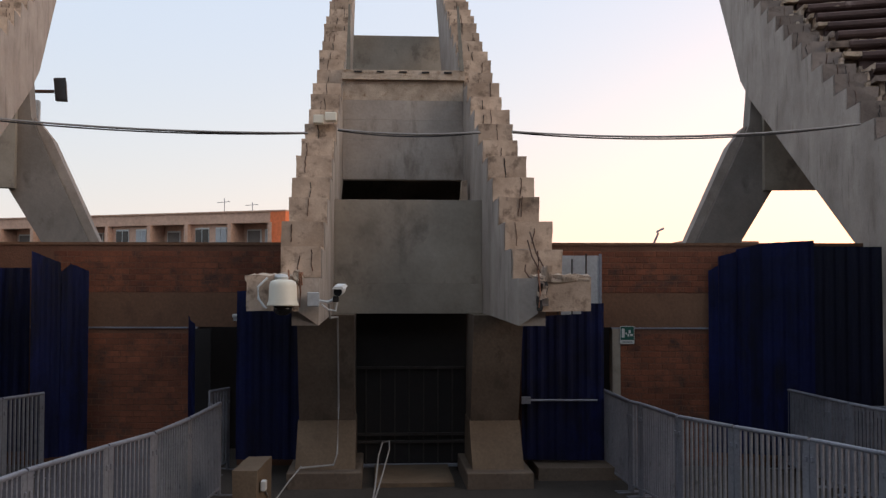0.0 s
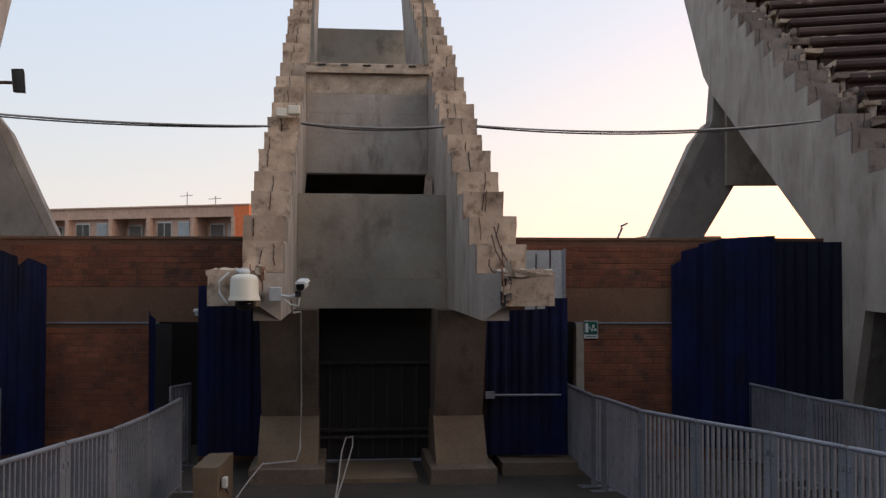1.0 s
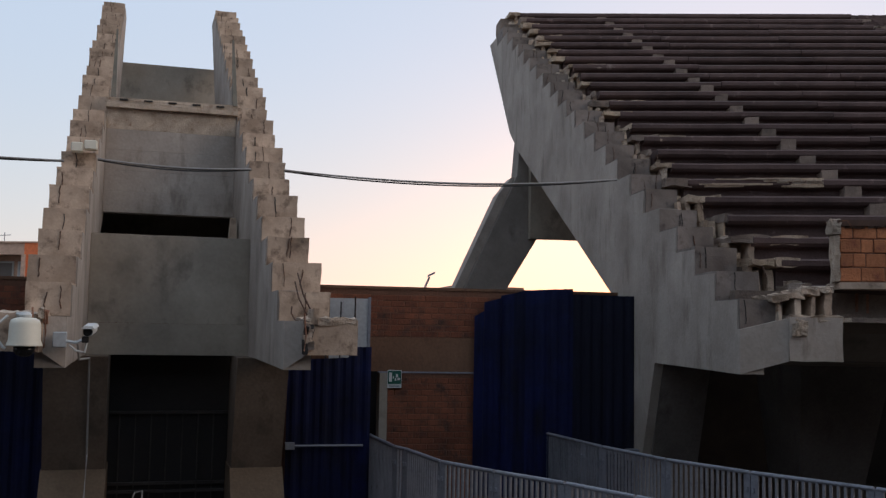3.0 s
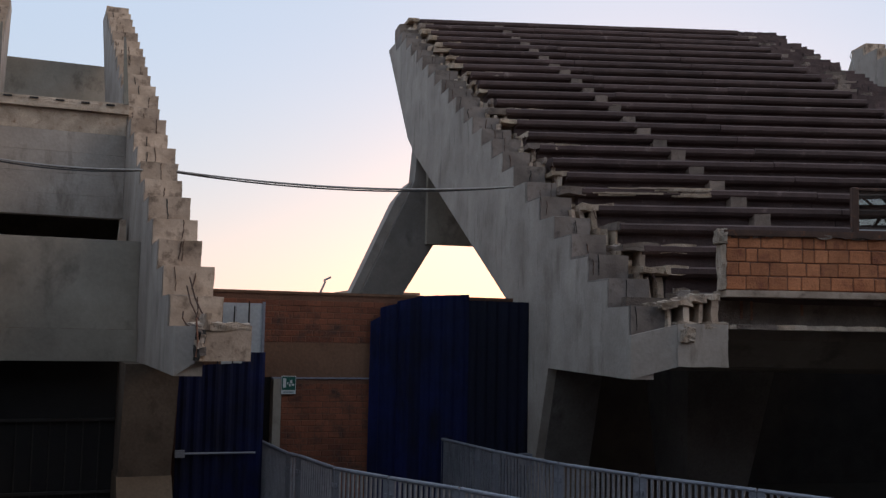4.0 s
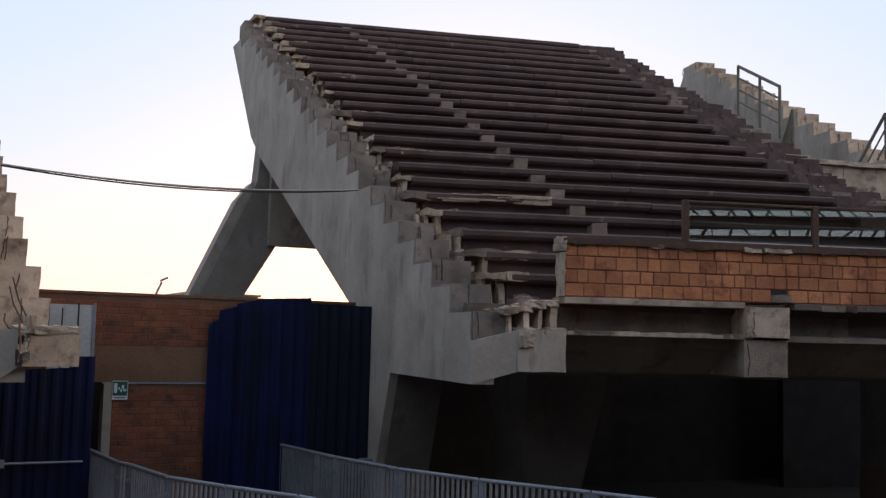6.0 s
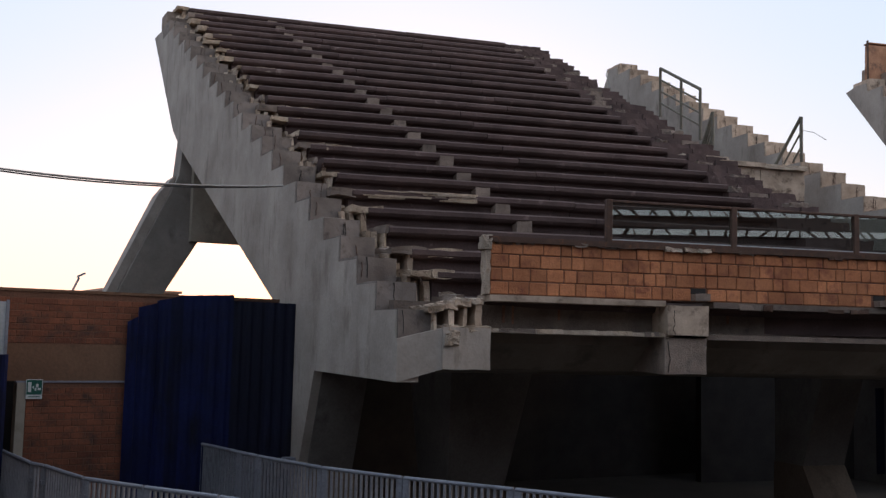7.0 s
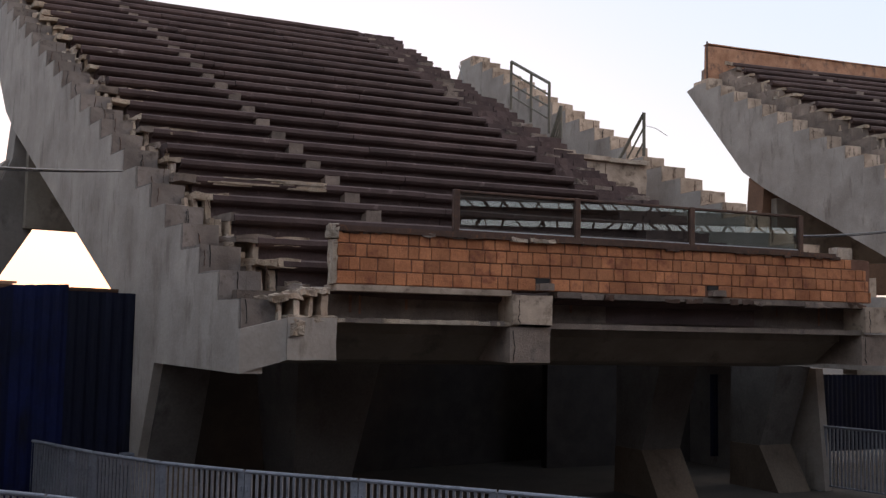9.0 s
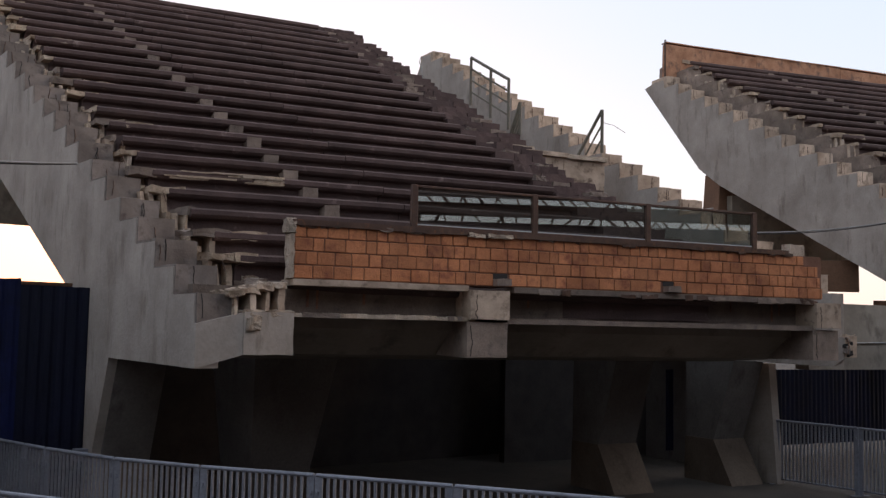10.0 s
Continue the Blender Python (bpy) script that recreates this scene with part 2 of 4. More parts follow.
def pillar(parent, u0, u1, s=3.56, top=2.36, mat=None, plinth=True):
    base = PT if plinth else GZ
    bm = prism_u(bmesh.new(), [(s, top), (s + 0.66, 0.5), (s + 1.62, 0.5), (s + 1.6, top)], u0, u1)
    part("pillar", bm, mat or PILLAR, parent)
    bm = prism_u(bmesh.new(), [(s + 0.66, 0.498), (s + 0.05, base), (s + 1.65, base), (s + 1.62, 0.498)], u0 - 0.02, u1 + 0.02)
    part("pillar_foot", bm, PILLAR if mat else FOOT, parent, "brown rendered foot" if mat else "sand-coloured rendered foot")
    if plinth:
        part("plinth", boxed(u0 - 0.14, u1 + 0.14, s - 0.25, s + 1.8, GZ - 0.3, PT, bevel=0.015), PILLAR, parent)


def chipped(bm, amount, seed):
    """Cuts a block's faces finer and wears its edges."""
    bmesh.ops.subdivide_edges(bm, edges=bm.edges, cuts=2, use_grid_fill=True)
    for v in bm.verts:
        v.co += amount * noise.noise_vector(v.co * 4.3 + Vector((seed, seed * 1.7, seed * 0.3)))
    return bm


def ragged_box(x0, x1, y0, y1, z0, z1, seed, amount=0.05):
    """A lump with a torn surface."""
    bm = boxed(x0, x1, y0, y1, z0, z1)
    bmesh.ops.subdivide_edges(bm, edges=bm.edges, cuts=6, use_grid_fill=True)
    for v in bm.verts:
        v.co += amount * noise.noise_vector(v.co * 7.0 + Vector((seed, 0, seed))) + 0.4 * amount * noise.noise_vector(v.co * 19.0)
    return bm


def crack_bar(parent, u, s, z, h, r):
    """A thin dark crack wandering up the face of a step."""
    drift, pts = u, []
    for i in range(7):
        drift += r.uniform(-0.014, 0.014)
        pts.append((drift, s - 0.008, z + h * i / 6))
    bm = polytube(bmesh.new(), pts, r.uniform(0.005, 0.010), 5)
    part("crack", bm, r.choice((DARK, IRON, IRON)), parent, "dark open crack")


def rib(m, side, name, label, stub=0.95, pillar_at=(-0.40, 0.57), rng=1, step_width=0.62, lift=0.0, chamfer=0.28, pillar_s=3.56, nose_rise=0.0, under=None, step_mat=None, advance=0.0):
    """side 1: the smooth face is at u = 0 and the body lies at u > 0; side -1: mirrored."""
    r = random.Random(rng)
    ob = thing(name, m, label, "stand rib", group="ribs of the stand")
    w = 0.36 * side
    part("side_wall", prism_u(bmesh.new(), rib_outline(lift, advance), min(0, w), max(0, w)), CONCRETE, ob)
    for k in range(1, STEPS + 1):
        u1 = (step_width + r.uniform(-0.05, 0.04)) * side
        s0, z1 = TREAD * k - advance - 0.03 + r.uniform(-0.015, 0.015), NOSE_TOP + lift + RISE * k + r.uniform(-0.04, 0.02) + 0.03
        a, b = sorted((0.02 * side, u1))
        bm = chipped(boxed(a, b, s0, s0 + TREAD + 0.2, z1 - RISE - 0.02, z1), 0.016, rng * 7.1 + k)
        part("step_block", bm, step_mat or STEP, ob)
        for q in range(r.choice((1, 1, 2, 2))):
            crack_bar(ob, (r.choice((0.14, 0.32, 0.36, 0.48)) + r.uniform(-0.05, 0.05)) * side, s0, z1 - 0.40 + r.uniform(0, 0.1), r.uniform(0.2, 0.36), r)
    zb = 2.52
    c = chamfer * side
    bm = hull(bmesh.new(), [(0.004 * side, 0.0, NOSE_BOTTOM), (0.004 * side, 0.0, NOSE_TOP), (0.004 * side, 0.5, NOSE_TOP), (0.004 * side, 0.5, NOSE_BOTTOM)],
              [(c, -0.12, zb), (c, -0.12, NOSE_TOP + nose_rise), (c, 0.9, NOSE_TOP + nose_rise), (c, 0.9, zb)])
    part("nose", bm, CONCRETE, ob)
    a, b = sorted(((chamfer - 0.02) * side, stub * side))
    part("beam_stub", chipped(boxed(a, b, -0.14, 1.0, zb, NOSE_TOP + nose_rise + 0.02), 0.014, rng), CONCRETE if step_mat else STEP, ob, "broken concrete beam end")
    part("broken_edge", ragged_box(a + 0.01, b - 0.01, -0.14, 0.75, NOSE_TOP + nose_rise - 0.04, NOSE_TOP + nose_rise + 0.045, rng), BROKEN, ob, "pale broken concrete edge")
    if chamfer < 0.5:
        for q in range(7):
            u, h = (0.26 + r.uniform(-0.05, 0.08)) * side, r.uniform(0.08, 0.2)
            z0 = zb + 0.02 + 0.065 * q
            a1, b1 = sorted((u, u + r.uniform(0.05, 0.12) * side))
            bm = jag(chipped(boxed(a1, b1, -0.19 + r.uniform(-0.02, 0.04), 0.05, z0, z0 + h), 0.03, rng + q), 0.03, 10)
            # dark lumps carry the shade of the broken hollow in their colour
            part("scar", bm, ((BROKEN, RUST, BROKEN, RUBBLE) if rng == 1 else (DARK, GREYSTEP, STEP, DARK))[q % 4], ob, "rough broken scar with rust" if rng == 1 else "dark broken cavity")
        for q in range(3 if rng == 1 else 1):
            u = (0.24 + 0.07 * q) * side
            bm = polytube(bmesh.new(), [(u, -0.2, zb + 0.05), (u + 0.015, -0.22, zb + 0.25), (u - 0.01, -0.2, NOSE_TOP + r.uniform(-0.05, 0.12))], 0.012, 5)
            part("rebar", bm, RUST, ob, "rusty exposed bar")
    a, b = sorted((pillar_at[0] * side, pillar_at[1] * side))
    pillar(ob, a, b, s=pillar_s, mat=under, plinth=under is None)
    return ob


def strut(m, side, name="rear_strut", head=None):
    """The leaning rear leg that splays outwards from under the rib."""
    ob = thing(name, m, "grey concrete leaning rear leg under the stand", "strut", group="rear legs of the stand")
    s0, s1 = 15.6, 16.5
    # leg and head use a darker concrete with their shade in the colour
    o = [(0.70, 5.72), (0.85, 6.95), (-0.2, 6.95), (-3.63, GZ), (-3.0, GZ)]
    bm = hull(bmesh.new(), [(u * side, s0, z) for u, z in o], [(u * side, s1, z) for u, z in o])
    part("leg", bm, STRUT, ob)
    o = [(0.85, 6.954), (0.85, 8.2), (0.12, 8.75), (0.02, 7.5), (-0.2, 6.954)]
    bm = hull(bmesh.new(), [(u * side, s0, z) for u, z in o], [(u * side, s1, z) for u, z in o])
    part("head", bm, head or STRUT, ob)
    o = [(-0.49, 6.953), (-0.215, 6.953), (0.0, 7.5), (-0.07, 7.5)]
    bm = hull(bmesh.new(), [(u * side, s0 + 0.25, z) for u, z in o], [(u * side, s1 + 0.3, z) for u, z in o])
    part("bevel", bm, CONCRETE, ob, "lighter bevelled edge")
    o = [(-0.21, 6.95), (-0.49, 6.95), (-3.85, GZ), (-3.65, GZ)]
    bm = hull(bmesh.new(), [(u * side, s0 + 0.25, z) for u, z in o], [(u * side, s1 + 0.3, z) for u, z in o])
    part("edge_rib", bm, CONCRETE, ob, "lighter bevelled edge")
    return ob


def cross_panel(m, u0, u1, s, z0, z1, thick=0.3, name="cross_panel", boards=False):
    ob = thing(name, m, "grey concrete panel spanning between two stand ribs", "concrete panel")
    n = max(1, round((z1 - z0) / 0.44)) if boards else 1
    for i in range(n):
        a, b = z0 + (z1 - z0) * i / n, z0 + (z1 - z0) * (i + 1) / n
        part("cast_lift", boxed(u0, u1, s + (0.0, 0.004, 0.002)[i % 3], s + thick, a + 0.002 * (i > 0), b, bevel=0.003), (BROKEN if i == n - 1 else CONCRETE) if boards else PANEL, ob)
    return ob


A1, A2, A0 = -3.7, 4.7, -12.1
M1L, M1R = frame_at(-1.69, 13.75, A1), frame_at(1.01, 13.75, A1)
M2 = frame_at(7.47, 13.60, A2)
M0 = frame_at(-8.07, 12.60, A0)
MC = frame_at(21.5, 11.3, 13.0)
MD = frame_at(26.18, 6.02, 20.0)
rib(M1L, -1, "stand_rib", "stepped grey concrete stand rib with a broken front end", rng=1)
rib(M1R, 1, "stand_rib", "stepped grey concrete stand rib with a broken front end", rng=2, step_width=0.70, pillar_at=(-0.27, 0.57))
rib(M0, -1, "stand_rib", "stepped grey concrete rib of the neighbouring stand", rng=3)
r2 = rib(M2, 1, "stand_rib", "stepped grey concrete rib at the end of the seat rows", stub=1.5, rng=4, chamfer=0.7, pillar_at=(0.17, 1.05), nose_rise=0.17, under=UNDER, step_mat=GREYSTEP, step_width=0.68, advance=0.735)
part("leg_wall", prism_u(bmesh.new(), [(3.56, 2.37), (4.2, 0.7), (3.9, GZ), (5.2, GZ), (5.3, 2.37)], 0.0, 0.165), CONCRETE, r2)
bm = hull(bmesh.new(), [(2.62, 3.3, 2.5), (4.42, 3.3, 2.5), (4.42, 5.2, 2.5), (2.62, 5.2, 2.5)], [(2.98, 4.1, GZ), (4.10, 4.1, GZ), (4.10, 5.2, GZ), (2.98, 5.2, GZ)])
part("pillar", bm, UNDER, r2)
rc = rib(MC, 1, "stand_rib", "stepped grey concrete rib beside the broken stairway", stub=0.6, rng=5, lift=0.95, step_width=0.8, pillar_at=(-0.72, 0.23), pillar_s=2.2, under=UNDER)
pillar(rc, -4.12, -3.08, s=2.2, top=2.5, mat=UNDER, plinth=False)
rib(MD, 1, "stand_rib", "stepped grey concrete rib with broken seat rows behind", stub=1.2, rng=6, lift=0.15)
strut(M2, 1)
strut(M0, -1)
# brown head colour stands in for the shade under the far rib
strut(MD, 1, head=BEAM)
cross_panel(M1L, 0.003, 2.69, 4.75, 2.9, 4.43)
cross_panel(M1L, 0.003, 2.69, 4.55, 2.36, 2.897, 0.5)
cross_panel(M1L, 0.003, 2.69, 8.85, 5.23, 7.45, boards=True)
cross_panel(M1L, -0.34, 3.04, 18.9, 9.0, 10.95)
# back panel, cover and cheeks are added to keep light out of the slot
cross_panel(M1L, -0.6, 3.3, 13.2, 3.4, 7.6, 0.3)
roof = thing("slot_shade_slab", M1L, "unseen grey concrete slab added over the slot to keep it dark", "slab")
part("slab", boxed(-0.6, 3.3, 9.2, 13.6, 7.2, 7.4), PANEL, roof)
part("cheek", boxed(-0.6, -0.37, 8.9, 13.2, 3.4, 7.19), PANEL, roof)
part("cheek", boxed(3.07, 3.3, 8.9, 13.2, 3.4, 7.19), PANEL, roof)
cross_panel(M1L, -0.3, 3.0, 5.3, 3.9, 4.1, 7.8)
cross_panel(M2, 0.365, 6.0, 15.28, 5.6, 7.9)
cross_panel(MD, 0.365, 6.0, 15.28, 5.5, 7.9)
cross_panel(MC, 0.62, 4.5, 1.2, 2.2, 3.75, 0.4)
cross_panel(M0, -6.0, -0.365, 15.28, 5.5, 7.9)
wire = thing("wall_conduit", MC, "thin pale conduit along the concrete panel", "conduit")
part("pipe", polytube(bmesh.new(), [(0.64, 1.17, 2.80), (2.2, 1.17, 2.83), (4.4, 1.17, 2.87)], 0.022), CABLE, wire)
lip = thing("broken_lip", M1L, "pale broken concrete lip on top of the panel", "concrete lip")
part("lip", jag(chipped(boxed(-0.02, 2.72, 8.72, 9.1, 7.453, 7.66), 0.02, 5), 0.02, 7), BROKEN, lip)
for i in range(5):
    part("pocket", boxed(0.25 + i * 0.5, 0.42 + i * 0.5, 8.68, 8.74, 7.60, 7.63), DARK, lip)
for u in (0.07, 2.6):
    fin = thing("steel_fin", M1L, "dark rusty upright steel fin beside the rib", "steel fin")
    part("blade", hull(bmesh.new(), [(u, 8.7, 7.66), (u + 0.1, 8.7, 7.66), (u + 0.06, 9.7, 9.4), (u + 0.02, 9.7, 9.4)], [(u, 8.85, 7.66), (u + 0.1, 8.85, 7.66), (u + 0.06, 9.8, 9.4), (u + 0.02, 9.8, 9.4)]), RAIL, fin)

wedge = thing("concrete_wedge", M1L, "pale leaning concrete piece at the end of the dark slot", "concrete piece")
part("wedge", hull(bmesh.new(), [(2.46, 7.2, 4.1), (2.68, 7.2, 4.1), (2.68, 7.5, 4.1), (2.46, 7.5, 4.1)], [(2.53, 7.2, 5.05), (2.63, 7.2, 5.05), (2.63, 7.5, 5.05), (2.53, 7.5, 5.05)]), STEP, wedge)

# ---- seat rows of the stand ----
SKEW = 0.21


def row_skew(k):
    """The rows turn a little more towards the front and less towards the top."""
    return SKEW + 0.006 * max(0, 10 - k) - 0.0024 * max(0, k - 12)


def row_outline(s, z):
    return [(s + 0.02, z), (s - 0.02, z - 0.03), (s - 0.02, z - 0.11), (s + 0.03, z - 0.16), (s + 0.19, z - 0.19), (s + 0.19, z - 0.47), (s + 1.2, z - 0.47), (s + 1.2, z)]


def skewed(bm, skew):
    for v in bm.verts:
        v.co.y -= skew * (v.co.x - 1.5)
    return bm


def seat_row(m, k, u0, u1, skew, label, zoff=0.70, rng=0, aisle=None, pale=None):
    """One precast row: slabs end to end, hollow broken end with webs, and the aisle's half step."""
    r = random.Random(100 * rng + k)
    ob = thing("seat_row", m, label, "seat row", group="seat rows of the stand")
    s, z = 0.45 + TREAD * k, NOSE_TOP + zoff + (RISE + 0.010) * k
    n = max(1, round((u1 - u0) / 3.9))
    for i in range(n):
        a, b = u0 + (u1 - u0) * i / n + 0.008, u0 + (u1 - u0) * (i + 1) / n - 0.008
        bm = bmesh.new()
        cuts = 5
        dz = r.uniform(-0.012, 0.012)
        rings = []
        for c in range(cuts + 1):
            u = a + (b - a) * c / cuts
            wob = 0.012 * noise.noise(Vector((u * 0.9, k * 3.1, rng)))
            rings.append([bm.verts.new((u, p + wob, q + dz + wob)) for p, q in row_outline(s, z)])
        for p, q in zip(rings, rings[1:]):
            for j in range(len(p)):
                jj = (j + 1) % len(p)
                bm.faces.new((p[j], q[j], q[jj], p[jj]))
        bm.faces.new(rings[0])
        bm.faces.new(list(reversed(rings[-1])))
        part("slab", skewed(bm, skew), SEAT, ob)
    # the torn end: webs of the hollow slab, its bearing block and a ragged top
    e0 = u0 - 0.48
    count = 0 if k == 0 else r.choice((2, 3, 3, 4))
    span = 0.52
    for j in range(count):
        u = e0 + 0.06 + span * j / count + r.uniform(-0.05, 0.05)
        t = r.uniform(-0.05, 0.05)
        lo, hi = z - 0.62, z - 0.09 - r.choice((0.0, 0.0, 0.08, 0.2))
        w = r.uniform(0.05, 0.10)
        s1 = s + r.uniform(0.02, 0.2)
        o = [(u, s1, lo), (u + w, s1, lo), (u + w, s + 0.9, lo), (u, s + 0.9, lo)]
        bm = hull(bmesh.new(), o, [(a + t, b + r.uniform(-0.02, 0.06), hi) for a, b, c in o])
        part("web", skewed(jag(chipped(bm, 0.03, k + j * 1.7), 0.015, 9), skew), (BROKEN, STEP, RUBBLE)[r.randrange(3)], ob, "broken concrete web")
    part("end_block", skewed(chipped(boxed(e0 - 0.12, u0 + 0.02, s + (0.4 if rng == 1 else 0.12), s + 1.2, z - 0.95, z - 0.1), 0.03, k), skew), DUSTY, ob)
    over = r.choice((-0.1, 0.02, 0.1, 0.3, 0.6, 0.9))
    a, b = e0 + 0.05 + r.uniform(0, 0.4), u0 + over
    n2 = 2 if b - a > 0.7 else 1
    for j in range(n2):
        a1, b1 = a + (b - a) * j / n2, a + (b - a) * (j + 1) / n2 - 0.03
        bm = jag(chipped(boxed(a1, b1, s - 0.015 + r.uniform(0, 0.05), s + 0.8, z - r.uniform(0.07, 0.14), z + 0.014), 0.04, k * 3.3 + j), 0.03, 7)
        part("torn_top", skewed(bm, skew), RUBBLE if r.random() < 0.65 else DUSTY, ob, "torn slab edge")
    for j in range(r.randrange(3)):
        u = e0 + r.uniform(0, 0.7)
        bm = jag(chipped(boxed(u, u + 0.12, s + 0.05, s + 0.2, z - 0.45, z - 0.34), 0.03, k + j), 0.03, 8)
        part("rubble_lump", skewed(bm, skew), BROKEN, ob)
    if r.random() < 0.5:
        u = e0 + r.uniform(0.1, 0.6)
        part("rebar", skewed(polytube(bmesh.new(), [(u, s + 0.1, z - 0.15), (u - 0.04, s - 0.02, z - 0.12), (u - 0.02, s - 0.1, z - 0.2 - r.uniform(0, 0.1))], 0.009, 5), skew), IRON, ob, "rusty bent bar")
    if pale:
        for q in range(16):
            a1 = r.uniform(pale[0], pale[1] - 0.5)
            b1 = min(pale[1], a1 + r.uniform(0.5, 1.5))
            h0 = z - 0.15 + 0.036 * (q % 5)
            bm = ragged_box(a1, b1, s - 0.05 + r.uniform(0, 0.05), s + 0.4, h0, h0 + r.uniform(0.02, 0.04), k + q, 0.012)
            part("splinter", skewed(bm, skew), r.choice((RUBBLE, RUBBLE, BROKEN)), ob, "pale splintered nosing")
    if aisle:
        bm = chipped(boxed(aisle - 0.15, aisle + 0.15, s - 0.04 + r.uniform(0, 0.04), s + 0.22, z - RISE - 0.03, z - 0.07 - r.uniform(0, 0.06)), 0.025, k * 1.9)
        part("aisle_step", skewed(bm, skew), DUSTY, ob, "worn pale half step of the aisle")
    return ob


for k in range(0, STEPS + 1):
    seat_row(M2, k, 1.08 - 0.008 * k + 0.07 * max(0, 4 - k), 9.5 + 0.1 * k, row_skew(k), "dark weathered concrete seat row of the stand", rng=1, aisle=4.05 - 0.0009 * k * k if k > 1 else None, pale=(1.08, 3.5) if k == 5 else None)
for k in range(6, STEPS + 1):
    seat_row(MD, k, 1.45, 14, 0.05, "dark weathered concrete seat row of the far stand", zoff=0.85, rng=2, aisle=5.3)

# broken stairway at the end of the rows: two steps to each row
for k in range(3, STEPS + 1):
    r = random.Random(k)
    s, z, u0, u1 = 0.45 + TREAD * k, NOSE_TOP + 0.70 + (RISE + 0.010) * k, 9.53 + 0.1 * k, 11.25 + 0.09 * k
    ob = thing("stair_step", M2, "dark dusty broken concrete stair step at the end of the rows", "stair step", group="broken stairway at the end of the rows")
    for q, (ds, dz) in enumerate(((0.0, -0.12), (0.41, 0.10))):
        n = 3
        cut = [u0] + [u0 + (u1 - u0) * (i + r.uniform(-0.25, 0.25)) / n for i in range(1, n)] + [u1 + r.uniform(-0.25, 0.2)]
        for a, b in zip(cut, cut[1:]):
            top = z + dz + r.uniform(-0.05, 0.03)
            bm = chipped(boxed(a, b - 0.015, s + ds + r.uniform(-0.04, 0.05), s + ds + 0.7, top - 0.6, top), 0.035, k + q * 3.1 + a)
            part("step_piece", skewed(bm, row_skew(k)), DUSTY if r.random() < 0.09 else SEAT, ob)
    if r.random() < 0.7:
        a = r.uniform(u0, u1 - 0.4)
        part("rubble_lump", skewed(ragged_box(a, a + r.uniform(0.2, 0.5), s + 0.1, s + 0.35, z - 0.14, z - 0.02, k, 0.04), row_skew(k)), DUSTY, ob)
ob = thing("stair_slab", M2, "pale broken concrete stair slab at the end of the rows", "stair slab")
for a, b, top, front, h, mat in ((11.0, 12.3, 7.93, 8.75, 0.14, BROKEN), (11.95, 13.2, 7.80, 8.5, 0.12, STEP), (13.15, 14.4, 7.78, 8.5, 0.12, BROKEN), (11.8, 13.1, 7.67, 8.62, 0.5, STEP), (13.12, 14.4, 7.65, 8.62, 0.95, STEP), (11.5, 13.1, 7.16, 8.5, 0.6, DUSTY)):
    part("slab", skewed(ragged_box(a, b, front, 10.2, top - h, top, a + h, 0.016), SKEW), mat, ob)

# torn hollow slab standing on the rib's front end
ob = thing("hollow_slab_end", M2, "torn end of a hollow concrete slab with bare webs", "broken slab")
r = random.Random(77)
for u, w, lean in ((0.56, 0.055, -0.01), (0.80, 0.10, 0.04), (1.05, 0.06, 0.07), (1.27, 0.12, 0.02)):
    lo, hi = 3.02 + 0.13 * min(1, max(0, u - 0.3)), 3.36 + 0.22 * (u - 0.3)
    bm = hull(bmesh.new(), [(u, -0.06, lo), (u + w, -0.06, lo), (u + w, 0.6, lo), (u, 0.6, lo)], [(u + lean, 0.0, hi), (u + lean + w * 0.9, 0.0, hi), (u + lean + w, 0.6, hi), (u + lean, 0.6, hi)])
    part("web", jag(chipped(bm, 0.025, u * 5), 0.012, 9), r.choice((STEP, BROKEN)), ob, "broken concrete web")
for i in range(4):
    u = 0.46 + 0.235 * i
    z = 3.40 + 0.052 * i
    part("torn_top", ragged_box(u, u + 0.26, -0.07 + r.uniform(0, 0.06), 0.6, z - 0.03, z + 0.035 + r.uniform(0, 0.02), i * 2.3, 0.035), r.choice((BROKEN, RUBBLE, STEP)), ob, "torn slab edge")
part("back", boxed(0.2, 1.45, 0.62, 0.8, 2.9, 3.55), DUSTY, ob)
for u, z in ((0.78, 2.98), (0.86, 3.0)):
    part("scar", ragged_box(u - 0.06, u + 0.05, -0.2, 0.0, z - 0.1, z + 0.09, u, 0.04), BROKEN, ob, "rough broken scar")

